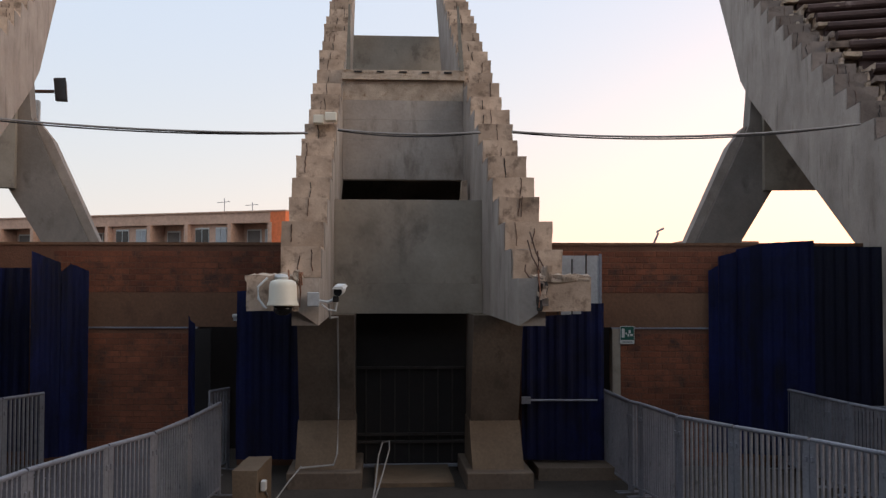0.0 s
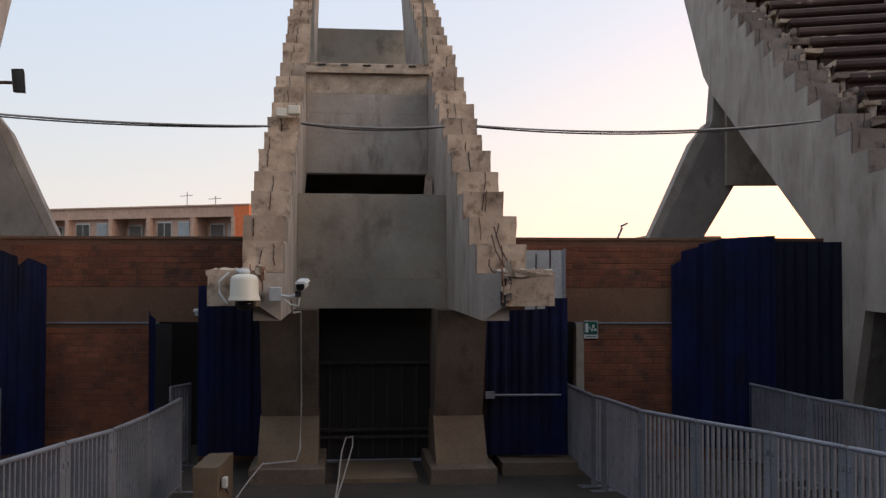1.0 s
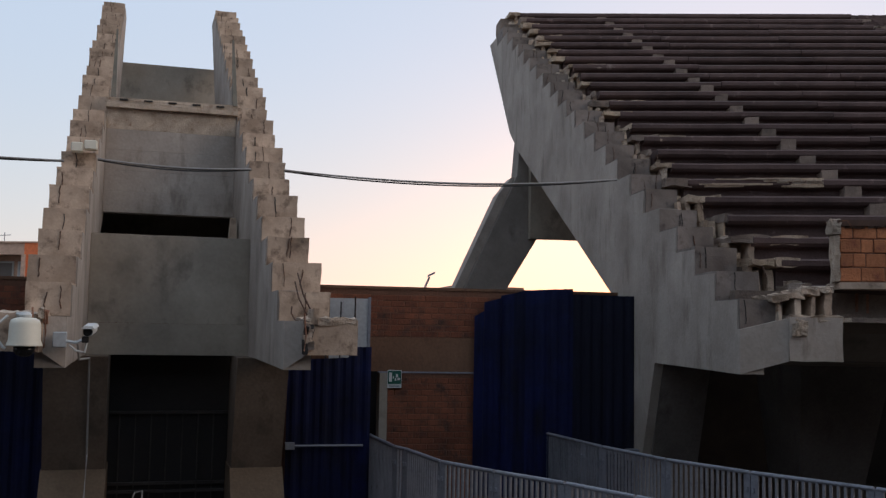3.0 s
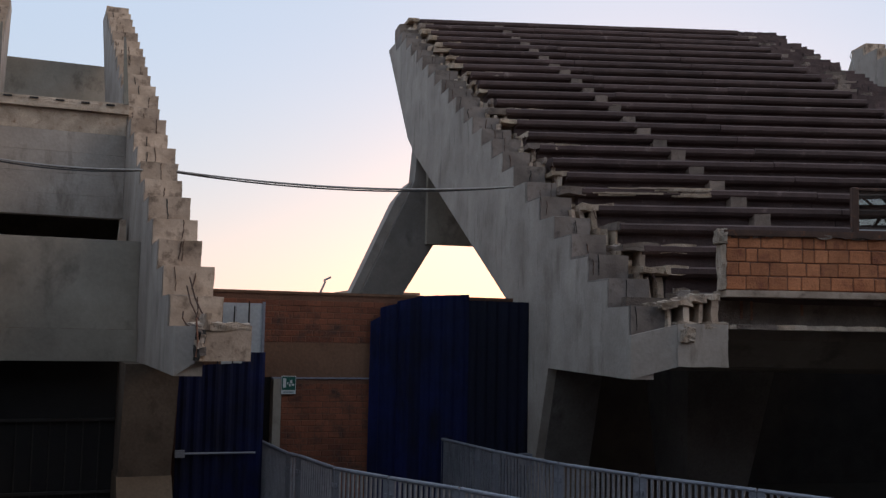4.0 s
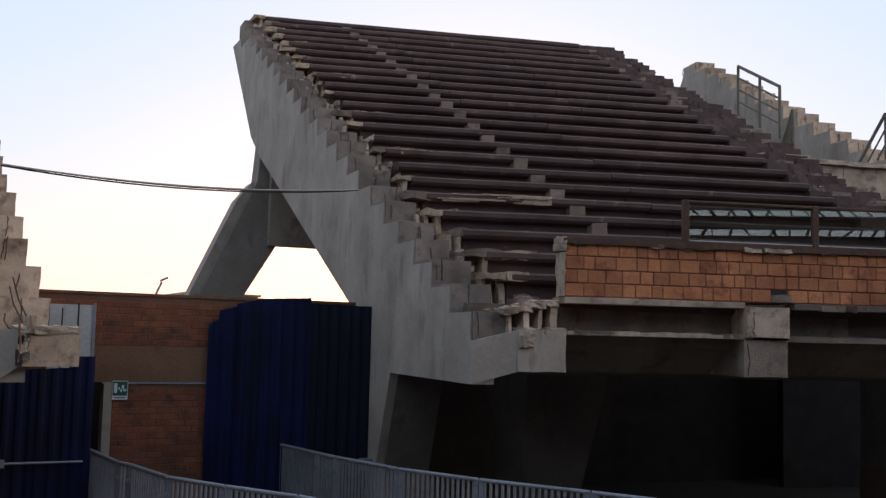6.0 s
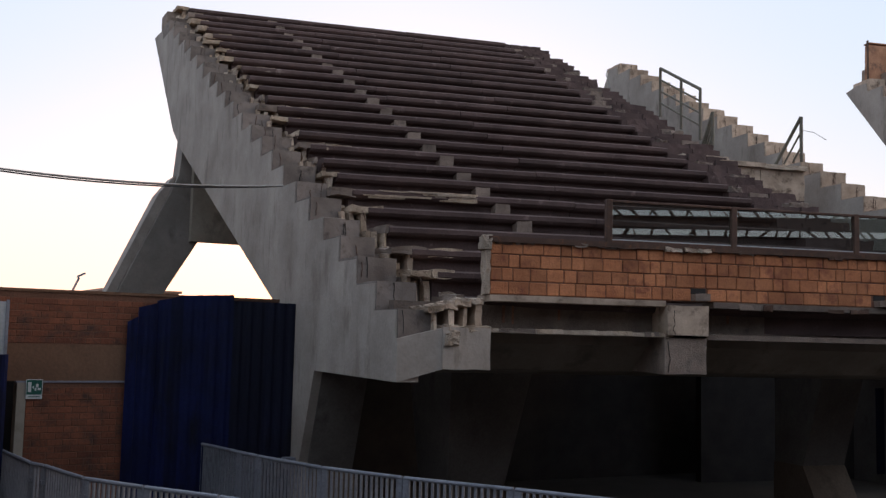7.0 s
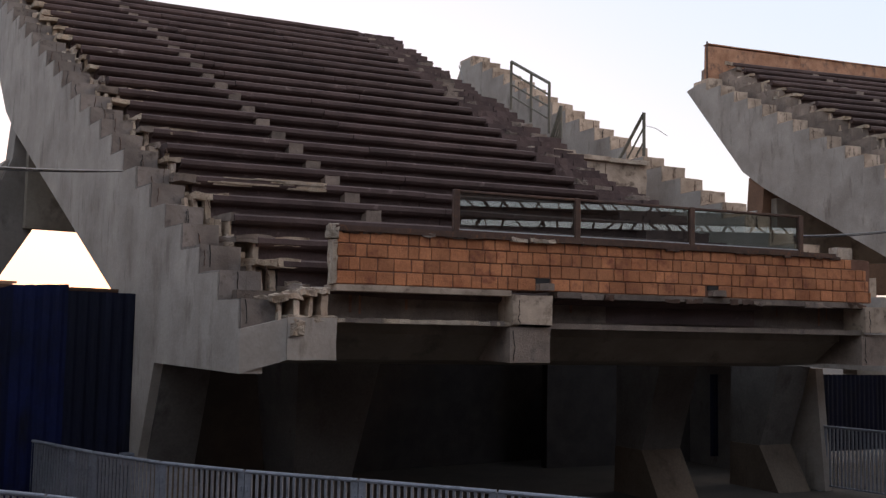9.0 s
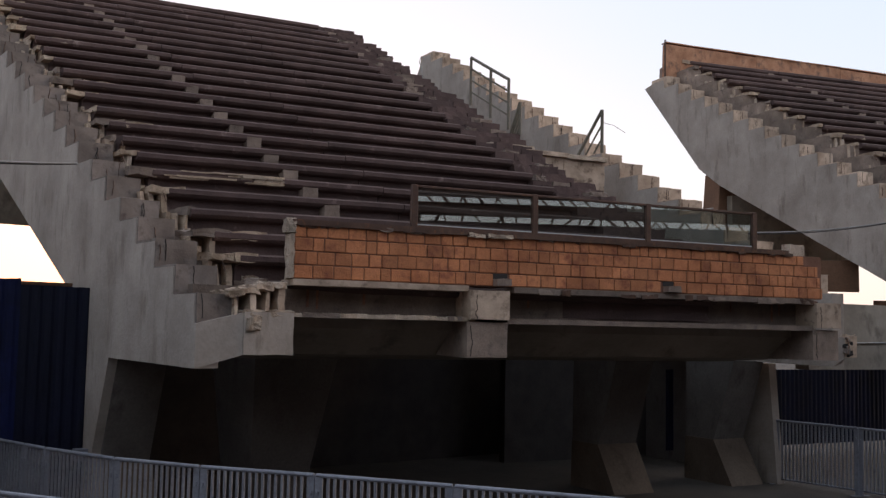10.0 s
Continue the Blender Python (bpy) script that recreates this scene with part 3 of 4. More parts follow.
# front beam, parapet, glass balustrade
MP = pose(8.98, 13.47, 0, 0, 0, -17.5)
W1 = 10.95
par = thing("front_beam", MP, "grey concrete channel beam under the brick parapet, chipped along its lip", "beam")
part("ledge", chipped(boxed(-0.1, 2.95, -0.05, 0.5, 3.09, 3.15), 0.014, 2), BROKEN, par, "chipped pale ledge")
part("ledge", chipped(boxed(3.69, W1 - 0.6, -0.05, 0.5, 3.06, 3.15), 0.01, 3), DUSTY, par)
for a, b in ((-0.1, 2.95), (3.69, W1 - 0.6)):
    part("web", boxed(a, b, 0.42, 0.58, 3.145, 3.575), DUSTY, par, "stained brown beam web")
    part("top_slab", chipped(boxed(a + 0.1, b, -0.08, 0.6, 3.575, 3.672), 0.010, a), STEP if a < 0 else DUSTY, par)
    rr = random.Random(int(a * 7))
    for i in range(int((b - a) / 0.3)):
        u = a + 0.1 + 0.3 * i + rr.uniform(0, 0.2)
        if a < 0:
            part("torn_edge", jag(chipped(boxed(u, u + rr.uniform(0.15, 0.4), -0.058, 0.06, 3.09, 3.152 + rr.uniform(0, 0.008)), 0.011, i + a), 0.010, 14), rr.choice((RUBBLE, DUSTY, BROKEN)), par, "torn lip of the beam")
        elif rr.random() < 0.7:
            part("torn_edge", jag(chipped(boxed(u, u + rr.uniform(0.15, 0.45), -0.09, 0.05, 3.56, 3.62 + rr.uniform(0, 0.05)), 0.025, i + a + 9), 0.02, 8), rr.choice((DUSTY, IRON, IRON)), par, "torn lip of the beam")
for i in range(12):
    u = rr.uniform(0.2, W1 - 0.9)
    if 2.8 < u < 3.9:
        continue
    part("rust_run", boxed(u, u + rr.uniform(0.02, 0.05), 0.412, 0.419, 3.2 + rr.uniform(0, 0.2), 3.57), RUST, par, "rusty drip stain")
for a, w in ((2.96, 0.72), (W1 - 0.6, 0.62)):
    blk = part("bearing_block", chipped(boxed(a, a + w, -0.14, 0.6, 3.12, 3.60), 0.012, a), STEP, par, "pale cracked bearing block")
    part("beam_head", chipped(boxed(a - 0.02, a + w, -0.06, 2.6, 2.5, 3.08), 0.012, a + 5), DUSTY, par)
    rr = random.Random(int(a))
    bm = polytube(bmesh.new(), [(a + 0.1 + rr.uniform(-0.02, 0.02), -0.155, 3.12 + 0.04 * i) for i in range(11)], 0.007, 5)
    part("crack", bm, DARK, par)
    bm = polytube(bmesh.new(), [(a + 0.05 + rr.uniform(-0.02, 0.02), -0.08, 2.52 + 0.05 * i) for i in range(11)], 0.008, 5)
    part("crack", bm, DARK, par)
soffit = thing("soffit", MP, "dark concrete soffit under the front of the stand", "soffit")
part("slab", boxed(-0.35, W1, 0.52, 3.0, 2.93, 3.30), PANEL, soffit)
part("haunch", hull(bmesh.new(), [(-0.3, 1.2, 2.5), (-0.3, 3.4, 2.36), (-0.3, 3.4, 2.93), (-0.3, 0.6, 2.93)], [(W1, 1.2, 2.5), (W1, 3.4, 2.36), (W1, 3.4, 2.93), (W1, 0.6, 2.93)]), PANEL, soffit)

brick = thing("brick_parapet", MP, "orange hollow clay block parapet with a rusty brown coping", "parapet")
part("mortar_core", boxed(0.03, W1 - 0.33, 0.016, 0.22, 3.678, 4.50), BLOCKMORTAR, brick)
part("coping", chipped(boxed(-0.02, W1 - 1.2, -0.05, 0.3, 4.50, 4.585), 0.012, 8), IRON, brick, "rusty brown coping")
part("end_lump", ragged_box(-0.06, 0.015, -0.01, 0.22, 3.68, 4.36, 3, 0.03), BROKEN, brick, "pale broken mortar end")
part("end_lump", ragged_box(-0.10, 0.03, -0.04, 0.24, 4.38, 4.58, 5, 0.035), BROKEN, brick, "pale broken mortar lump")
part("end_stub", chipped(boxed(W1 - 1.1, W1 - 0.75, 0.02, 0.25, 4.503, 4.72), 0.02, 6), BROKEN, brick)
r = random.Random(11)
for i in range(26):
    u = r.uniform(0.1, W1 - 1.3)
    w = r.uniform(0.06, 0.3)
    part("crumb", jag(chipped(boxed(u, u + w, -0.06 + r.uniform(0, 0.04), 0.02, 4.47, 4.51 + r.uniform(0, 0.04)), 0.03, i), 0.025, 9), r.choice((IRON, DUSTY, IRON)), brick, "crumbling mortar on the coping")
for u, w in ((2.95, 0.3), (3.3, 0.45)):
    part("crumb", ragged_box(u, u + w, -0.08, 0.02, 4.47, 4.535, u, 0.03), BROKEN, brick, "loose pale mortar lump")
PW = {}
for row in range(4):
    z0, tall = 3.684 + row * 0.209, 0.203 if row < 3 else 0.183
    u = 0.02
    end = W1 - 0.3 - (0.25 if row == 3 else 0.0) - 0.06 * row
    first = True
    while u < end - 0.05:
        w = r.choice((0.27, 0.32, 0.18, 0.34, 0.21, 0.29)) if not first else (0.19 if row % 2 else 0.30)
        first = False
        w = min(w, end - u)
        if w > 0.06:
            key = (round(w, 2), tall)
            if key not in PW:
                me = bpy.data.meshes.new("clay_block")
                b2 = boxed(0.007, w - 0.007, 0, 0.12, 0.006, tall - 0.004, bevel=0.009)
                b2.to_mesh(me)
                b2.free()
                me.materials.append(BLOCK)
                PW[key] = me
            if not (row == 0 and (abs(u + w / 2 - 3.56) < 0.15 or abs(u + w / 2 - 7.0) < 0.15)):
                ob = new("clay_block", PW[key])
                ob.parent = brick
                ob.location = (u, r.uniform(-0.007, 0.005), z0 + r.uniform(-0.004, 0.003))
                ob.rotation_euler = (0, radians(r.uniform(-0.8, 0.8)), radians(r.uniform(-0.5, 0.5)))
        u += w
for u in (3.56, 7.0):
    part("spout", chipped(boxed(u - 0.13, u + 0.14, -0.16, 0.1, 3.69, 3.80), 0.02, u), DUSTY, brick, "grey drain spout")
    # solid dark box in place of the drain's unlit inside
    part("spout_hole", boxed(u - 0.14, u + 0.14, 0.008, 0.1, 3.80, 3.89), DARK, brick, "dark drain opening")

balu = thing("glass_balustrade", MP, "glass balustrade with rusty brown posts on the parapet", "balustrade")
posts = [2.03, 4.26, 6.59, 9.03]
for p in posts:
    part("post", boxed(p - 0.05, p + 0.05, 0.06, 0.16, 4.585, 5.285, bevel=0.008), IRON, balu)
for a, b in zip(posts, posts[1:]):
    part("top_rail", boxed(a + 0.052, b - 0.052, 0.07, 0.15, 5.235, 5.28, bevel=0.008), IRON, balu)
    part("bottom_rail", boxed(a + 0.052, b - 0.052, 0.07, 0.15, 4.588, 4.625, bevel=0.008), IRON, balu)
    part("gasket", boxed(a + 0.052, b - 0.052, 0.098, 0.120, 4.627, 4.645), GREYSHEET, balu, "pale sealing strip")
    g = part("pane", boxed(a + 0.055, b - 0.055, 0.105, 0.113, 4.646, 5.233), GLASS, balu)
    g.visible_shadow = False


def handrail(pts, drop, label):
    ob = thing("stair_handrail", pose(0, 0, 0), label, "handrail", group="stair handrails")
    part("top_rail", polytube(bmesh.new(), pts, 0.05), RAIL, ob)
    for f in (0.27, 0.54, 0.82):
        part("mid_rail", polytube(bmesh.new(), [(x, y, z - drop * f) for x, y, z in pts], 0.03), RAIL, ob)
    for x, y, z in pts:
        part("post", tube(bmesh.new(), (x, y, z), (x, y, z - drop * 1.15), 0.045), RAIL, ob)
    return ob


handrail([(22.28, 23.75, 11.66), (22.25, 22.81, 11.11), (22.15, 21.92, 10.61)], 1.35, "olive-grey steel handrail beside the stairway")
handrail([(21.97, 21.25, 9.77), (21.91, 21.59, 8.85)], 0.85, "short olive-grey steel handrail beside the stairway")
bent = thing("stair_handrail", pose(0, 0, 0), "bent brown steel handrail beside the stairway", "handrail", group="stair handrails")
high, foot = Vector((22.05, 18.19, 9.09)), Vector((21.83, 18.87, 7.85))
part("top_rail", polytube(bmesh.new(), [high, foot], 0.045), RAIL, bent)
part("post", tube(bmesh.new(), high, high - Vector((0, 0, 1.2)), 0.045), RAIL, bent)
for f in (0.33, 0.66):
    part("mid_rail", polytube(bmesh.new(), [high - Vector((0, 0, 1.2 * f)), foot.lerp(high - Vector((0, 0, 1.2)), f)], 0.025), RAIL, bent)
part("wire", polytube(bmesh.new(), [high - Vector((0, 0, 0.35)), high + Vector((0.25, -0.2, -0.42)), high + Vector((0.5, -0.4, -0.62))], 0.008, 4), CABLE, bent)


far_par = thing("terracotta_parapet", MD, "rusty terracotta parapet on top of the far stand", "parapet")
for i in range(4):
    part("wall_piece", chipped(boxed(0.35 + 4.4 * i, 4.72 + 4.4 * i, 19.35, 19.6, 12.6, 14.40 + 0.04 * (i % 2)), 0.03, i), TERRA, far_par)
    part("coping", chipped(boxed(0.33 + 4.4 * i, 4.73 + 4.4 * i, 19.32, 19.63, 14.45, 14.49), 0.02, i + 4), TERRA, far_par)

part("edge_post", boxed(0.27, 0.32, 19.3, 19.36, 12.6, 14.56), IRON, far_par, "dark edge post")

hook = thing("bent_wire", MC, "thin bent wire standing on top of the rib", "wire")
part("wire", polytube(bmesh.new(), [(-0.30, 19.0, 12.6), (-0.365, 19.0, 13.03), (-0.469, 19.0, 13.26), (-0.424, 19.0, 13.42), (-0.25, 19.0, 13.49)], 0.018, 5), CABLE, hook)

# dark beams under the far stand
for x, y, z0, z1, w in ((29.53, 15.81, 4.34, 5.27, 1.08), (30.50, 13.84, 3.63, 4.07, 0.72)):
    ob = thing("cross_beam", pose(x, y, 0, 0, 0, -62), "dark brown concrete beam under the far stand", "beam")
    part("beam", chipped(boxed(-w, w, -0.2, 0.2, z0, z1), 0.015, x), BEAM, ob)

# ---- wall, ground, back ----
WY = 19.3
ground = obj("ground", boxed(-400, 400, -300, 500, GZ - 0.6, GZ), GROUND)
tagged(ground, "dusty dark ground of the site", "ground", kind="structure")
LINTEL, BAND, TOP = 2.05, 2.72, 3.63
wall = thing("wall_north", pose(0, WY, 0), "old red brick perimeter wall with a brown lintel band", "wall", kind="structure")
for x0, x1 in ((-14, -4.70), (-3.9, -1.6), (0.6, 2.55), (3.19, 8.0)):
    part("masonry", boxed(x0, x1, 0.006, 0.4, GZ, LINTEL), MORTAR, wall)
part("lintel_band", boxed(-14, 8.0, 0.0, 0.4, LINTEL + 0.03, BAND), BEAM, wall, "brown rendered band")
part("lintel_strip", boxed(-6.75, -4.65, -0.02, 0.1, LINTEL, LINTEL + 0.03), GALV, wall)
part("lintel_strip", boxed(3.15, 5.05, -0.02, 0.1, LINTEL, LINTEL + 0.03), GALV, wall)
part("jamb", boxed(-4.78, -4.69, -0.02, 0.3, GZ, LINTEL), PANEL, wall)
part("jamb", boxed(3.18, 3.33, -0.02, 0.3, GZ, LINTEL), PANEL, wall)
upper = thing("wall_upper", pose(0, WY, 0), "upper brick courses of the perimeter wall", "wall", kind="structure")
part("masonry", boxed(-14, 8.0, 0.006, 0.4, BAND, TOP), MORTAR, upper)
part("coping", chipped(boxed(-14, 8.0, -0.015, 0.42, TOP, TOP + 0.05), 0.006, 3), BEAM, upper)
# dark panel: the unlit space behind the openings is put into its colour
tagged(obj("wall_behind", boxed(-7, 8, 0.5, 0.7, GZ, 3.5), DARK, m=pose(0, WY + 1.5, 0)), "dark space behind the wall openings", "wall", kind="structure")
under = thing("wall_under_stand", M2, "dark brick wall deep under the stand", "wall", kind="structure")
part("masonry", boxed(0.37, 2.2, 8.6, 9.0, GZ, 3.05), SHADEDARK, under)
part("masonry", boxed(2.2, 19, 8.6, 9.0, GZ, 4.4), SHADEDARK, under)
part("masonry", boxed(0.37, 0.6, 5.4, 8.6, GZ, 3.05), SHADEDARK, under)
flank = thing("wall_flank", MC, "grey concrete flank wall beside the last pillar", "wall", kind="structure")
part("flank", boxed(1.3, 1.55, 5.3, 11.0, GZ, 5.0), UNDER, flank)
# added infill; the dark between the pillars is put into its colour
part("back", boxed(-3.5, 1.297, 7.7, 7.95, GZ, 4.2), SHADEDARK, flank)
part("end_wall", prism_u(bmesh.new(), [(2.35, 2.3), (2.1, GZ), (3.6, GZ), (3.6, 2.3)], 0.55, 0.78), CONCRETE, flank, "pale wall end beside the pillar")


def sheet_fence(pts, label, drop=0.28, mat=None):
    """pts: x, y, top z along the run; each corrugated sheet is a part."""
    ob = thing("sheet_fence", pose(0, 0, 0), label, "fence")
    r = random.Random(int(abs(pts[0][0]) * 100))
    for (x0, y0, z0), (x1, y1, z1) in zip(pts, pts[1:]):
        whole = Vector((x1 - x0, y1 - y0, 0))
        count = max(1, round(whole.length / 0.55))
        nor = Vector((whole.y, -whole.x, 0)).normalized()
        for c in range(count):
            lean = r.uniform(-0.012, 0.012)
            d = whole / count
            n = max(2, int(d.length / 0.045))
            bm = bmesh.new()
            rows = []
            for i in range(n + 1):
                f = (c - 0.02 + 1.04 * i / n) / count
                off = (0.0, 0.0, 0.028, 0.028)[i % 4] + (0.014 if c % 2 else 0.0)
                p = Vector((x0, y0, 0)) + whole * f
                zt = z0 + (z1 - z0) * f + r.uniform(-0.004, 0.004)
                q, t = p + nor * off, p + nor * (off + lean)
                rows.append([bm.verts.new((q.x, q.y, GZ + drop)), bm.verts.new((t.x, t.y, zt))])
            for a, b in zip(rows, rows[1:]):
                bm.faces.new((a[0], b[0], b[1], a[1]))
            bmesh.ops.solidify(bm, geom=bm.faces, thickness=0.004)
            part("sheet", bm, mat or BLUE, ob)
    return ob


sheet_fence([(-3.71, 18.3, 2.76), (-3.45, 18.3, 2.76)], "blue corrugated metal sheet fence beside the pillar")
sheet_fence([(-3.44, 18.32, 2.62), (-2.4, 18.32, 2.6)], "blue corrugated metal sheet fence beside the pillar")
sheet_fence([(1.40, 18.3, 2.3), (2.45, 18.3, 2.36)], "blue corrugated metal sheet fence beside the pillar")
sheet_fence([(2.46, 18.28, 2.55), (2.85, 18.28, 2.55)], "blue corrugated metal sheet fence beside the pillar")
sheet_fence([(-4.72, 18.9, 2.3), (-4.55, 18.7, 2.15)], "dark blue sheet standing in the doorway")
sheet_fence([(4.98, 19.2, 3.15), (5.15, 19.15, 3.25), (5.16, 19.14, 3.42), (5.45, 19.05, 3.5), (5.46, 19.05, 3.55), (5.7, 18.97, 3.6), (5.9, 18.9, 3.66), (6.77, 18.68, 3.70)], "tall blue corrugated metal sheet fence")
sheet_fence([(6.78, 18.68, 3.59), (7.92, 18.28, 3.57)], "tall near-black blue corrugated sheet fence", mat=NIGHT)
sheet_fence([(-10.3, 18.9, 3.17), (-7.78, 19.15, 3.19)], "tall blue corrugated metal sheet fence")
sheet_fence([(-7.36, 18.2, 3.47), (-7.0, 18.55, 3.28), (-6.98, 18.57, 3.1), (-6.85, 18.68, 3.26), (-6.6, 18.9, 3.13)], "tall dark blue corrugated metal sheet fence")
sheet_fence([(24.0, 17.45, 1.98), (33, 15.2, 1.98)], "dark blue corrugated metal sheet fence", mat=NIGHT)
grey = thing("grey_sheet", pose(2.15, 18.75, 0), "pale grey metal sheet standing behind the blue fence", "metal sheet")
for i in range(3):
    part("sheet", boxed(0.24 * i, 0.24 * i + 0.235, 0.01 * (i % 2), 0.01 * (i % 2) + 0.006, GZ, 3.42), GREYSHEET, grey)
part("post", boxed(0.70, 0.75, -0.02, 0.03, GZ, 3.45), GALV, grey)
for x, z in ((2.02, 3.42), (2.27, 3.35), (2.52, 3.45)):
    rod = thing("steel_rod", pose(x * 1.025, 18.6, 0), "dark rusty upright steel rod", "steel rod", group="steel rods by the fence")
    part("rod", tube(bmesh.new(), (0, 0, GZ), (0.01, 0, z), 0.014, 6), DARK, rod)
pipe = thing("pipe_rail", pose(1.38, 18.2, 0), "grey steel pipe rail across the blue fence", "pipe")
part("pipe", tube(bmesh.new(), (0, 0, 0.83), (1.35, 0, 0.83), 0.02), GALV, pipe)
part("clamp", boxed(0.0, 0.16, -0.06, 0.05, 0.77, 0.89), GALV, pipe)
pipe = thing("pipe_rail", pose(0, 0, 0), "grey steel pipe rail across the blue fence", "pipe")
part("pipe", tube(bmesh.new(), (6.7, 18.45, 0.68), (7.7, 18.0, 0.68), 0.03), GALV, pipe)
part("clamp", boxed(7.6, 7.8, 17.9, 18.1, 0.55, 0.75), GALV, pipe)

# gate between the two pillars
gate = thing("steel_gate", M1L, "closed dark steel gate between the two pillars", "gate")
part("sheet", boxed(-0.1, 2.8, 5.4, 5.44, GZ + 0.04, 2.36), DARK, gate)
for i in range(9):
    part("bar", boxed(0.3 + 0.27 * i, 0.325 + 0.27 * i, 5.34, 5.395, GZ + 0.04, 1.35), SHADEDARK, gate)
for z in (-0.08, 0.06, 1.3):
    part("rail", boxed(0.1, 2.6, 5.33, 5.398, z, z + 0.05), SHADEDARK, gate)
part("sill", boxed(0.1, 2.6, 5.3, 5.39, GZ, GZ + 0.06, bevel=0.01), GALV, gate)
steps = thing("concrete_step", M1L, "low worn concrete step between the plinths", "step")
part("step", chipped(boxed(0.75, 2.1, 3.4, 5.2, GZ - 0.2, GZ + 0.07), 0.012, 1), FOOT, steps)
steps = thing("concrete_step", M1R, "low worn concrete step beside the plinth", "step")
part("step", chipped(boxed(0.9, 2.6, 4.0, 5.2, GZ - 0.2, PT - 0.05), 0.015, 1), PILLAR, steps)
blk = thing("concrete_block", pose(-2.72, 14.6, 0), "low sand-coloured concrete block on the ground", "concrete block")
part("block", chipped(boxed(-0.17, 0.17, -0.6, 0.6, GZ, 0.33), 0.012, 2), FOOT, blk)
part("outlet_box", boxed(0.19, 0.26, -0.45, -0.3, 0.02, 0.16, bevel=0.01), WHITE, blk, "small white outlet box")


# ---- barriers ----
def barrier(p, q, label="galvanised steel crowd barrier with flat upright bars"):
    p, q = Vector(p), Vector(q)
    d = q - p
    L = d.length
    ang = math.degrees(math.atan2(d.y, d.x))
    ob = thing("crowd_barrier", pose(p.x, p.y, 0, 0, 0, ang), label, "barrier", group="row of crowd barriers")
    z0, z1 = GZ + 0.12, 0.955
    part("top_rail", tube(bmesh.new(), (0.02, 0, z1), (L - 0.02, 0, z1), 0.03, 10), GALV, ob)
    part("bottom_rail", tube(bmesh.new(), (0.02, 0, z0), (L - 0.02, 0, z0), 0.024), GALV, ob)
    for x in (0.05, L - 0.05):
        post = part("post", boxed(x - 0.045, x + 0.045, -0.02, 0.02, GZ, z1, bevel=0.006), GALV, ob)
        part("coupling", boxed(x - 0.02, x + 0.02, -0.04, 0.04, 0.68, 0.75, bevel=0.008), GALV, post)
        part("foot", boxed(x - 0.04, x + 0.04, -0.25, 0.25, GZ, GZ + 0.012), GALV, post)
    n = max(3, round(L / 0.10))
    for i in range(1, n):
        x = L * i / n
        part("bar", boxed(x - 0.017, x + 0.017, -0.016, 0.016, z0, z1), GALV, ob)
    return ob


def run(pts):
    for p, q in zip(pts, pts[1:]):
        barrier(p, q)


run([(2.92, 18.85), (3.07, 16.87), (3.19, 16.5), (3.42, 14.95), (3.93, 13.86), (4.55, 12.73), (5.03, 11.62), (5.7, 10.2)])
run([(6.30, 19.1), (6.50, 17.3), (6.58, 16.62), (6.94, 14.9), (7.54, 13.44), (8.40, 11.88), (9.30, 10.1), (10.25, 8.1)])
run([(-3.97, 18.95), (-4.2, 18.3)])
run([(-3.62, 16.6), (-3.63, 14.6), (-3.72, 13.14), (-3.97, 12.1), (-4.28, 10.5), (-4.45, 8.5)])
run([(-7.75, 15.9), (-7.39, 17.1), (-7.05, 18.05)])
run([(22.68, 13.37), (22.48, 11.22), (22.1, 9.4)])

# ---- bricks of the wall ----
BM = {}


def lay(parent, x0, x1, z0, z1, seed):
    r = random.Random(seed)
    h = 0.113
    n = int((z1 - z0) / h)
    for row in range(n):
        x = x0 - (0.13 if row % 2 else 0.0)
        while x < x1 - 0.03:
            a, b = max(x, x0), min(x + 0.26, x1)
            w = round(b - a, 2)
            if w > 0.05:
                if w not in BM:
                    me = bpy.data.meshes.new("brick")
                    b2 = boxed(0.004, w - 0.004, 0, 0.05, 0.005, h - 0.005, bevel=0.006)
                    b2.to_mesh(me)
                    b2.free()
                    me.materials.append(BRICK)
                    BM[w] = me
                ob = new("brick", BM[w])
                ob.parent = parent
                ob.location = (a, r.uniform(-0.004, 0.004), z0 + row * h)
            x += 0.26


lay(wall, -6.9, -4.78, GZ, LINTEL, 1)
lay(wall, 3.33, 5.2, GZ, LINTEL, 2)
lay(upper, -7.4, -2.6, BAND + 0.01, TOP, 3)
lay(upper, 2.2, 6.0, BAND + 0.01, TOP, 4)

# ---- cables ----


def sag(a, b, drop, n=16):
    a, b = Vector(a), Vector(b)
    return [a + (b - a) * (i / n) - Vector((0, 0, 4 * drop * (i / n) * (1 - i / n))) for i in range(n + 1)]


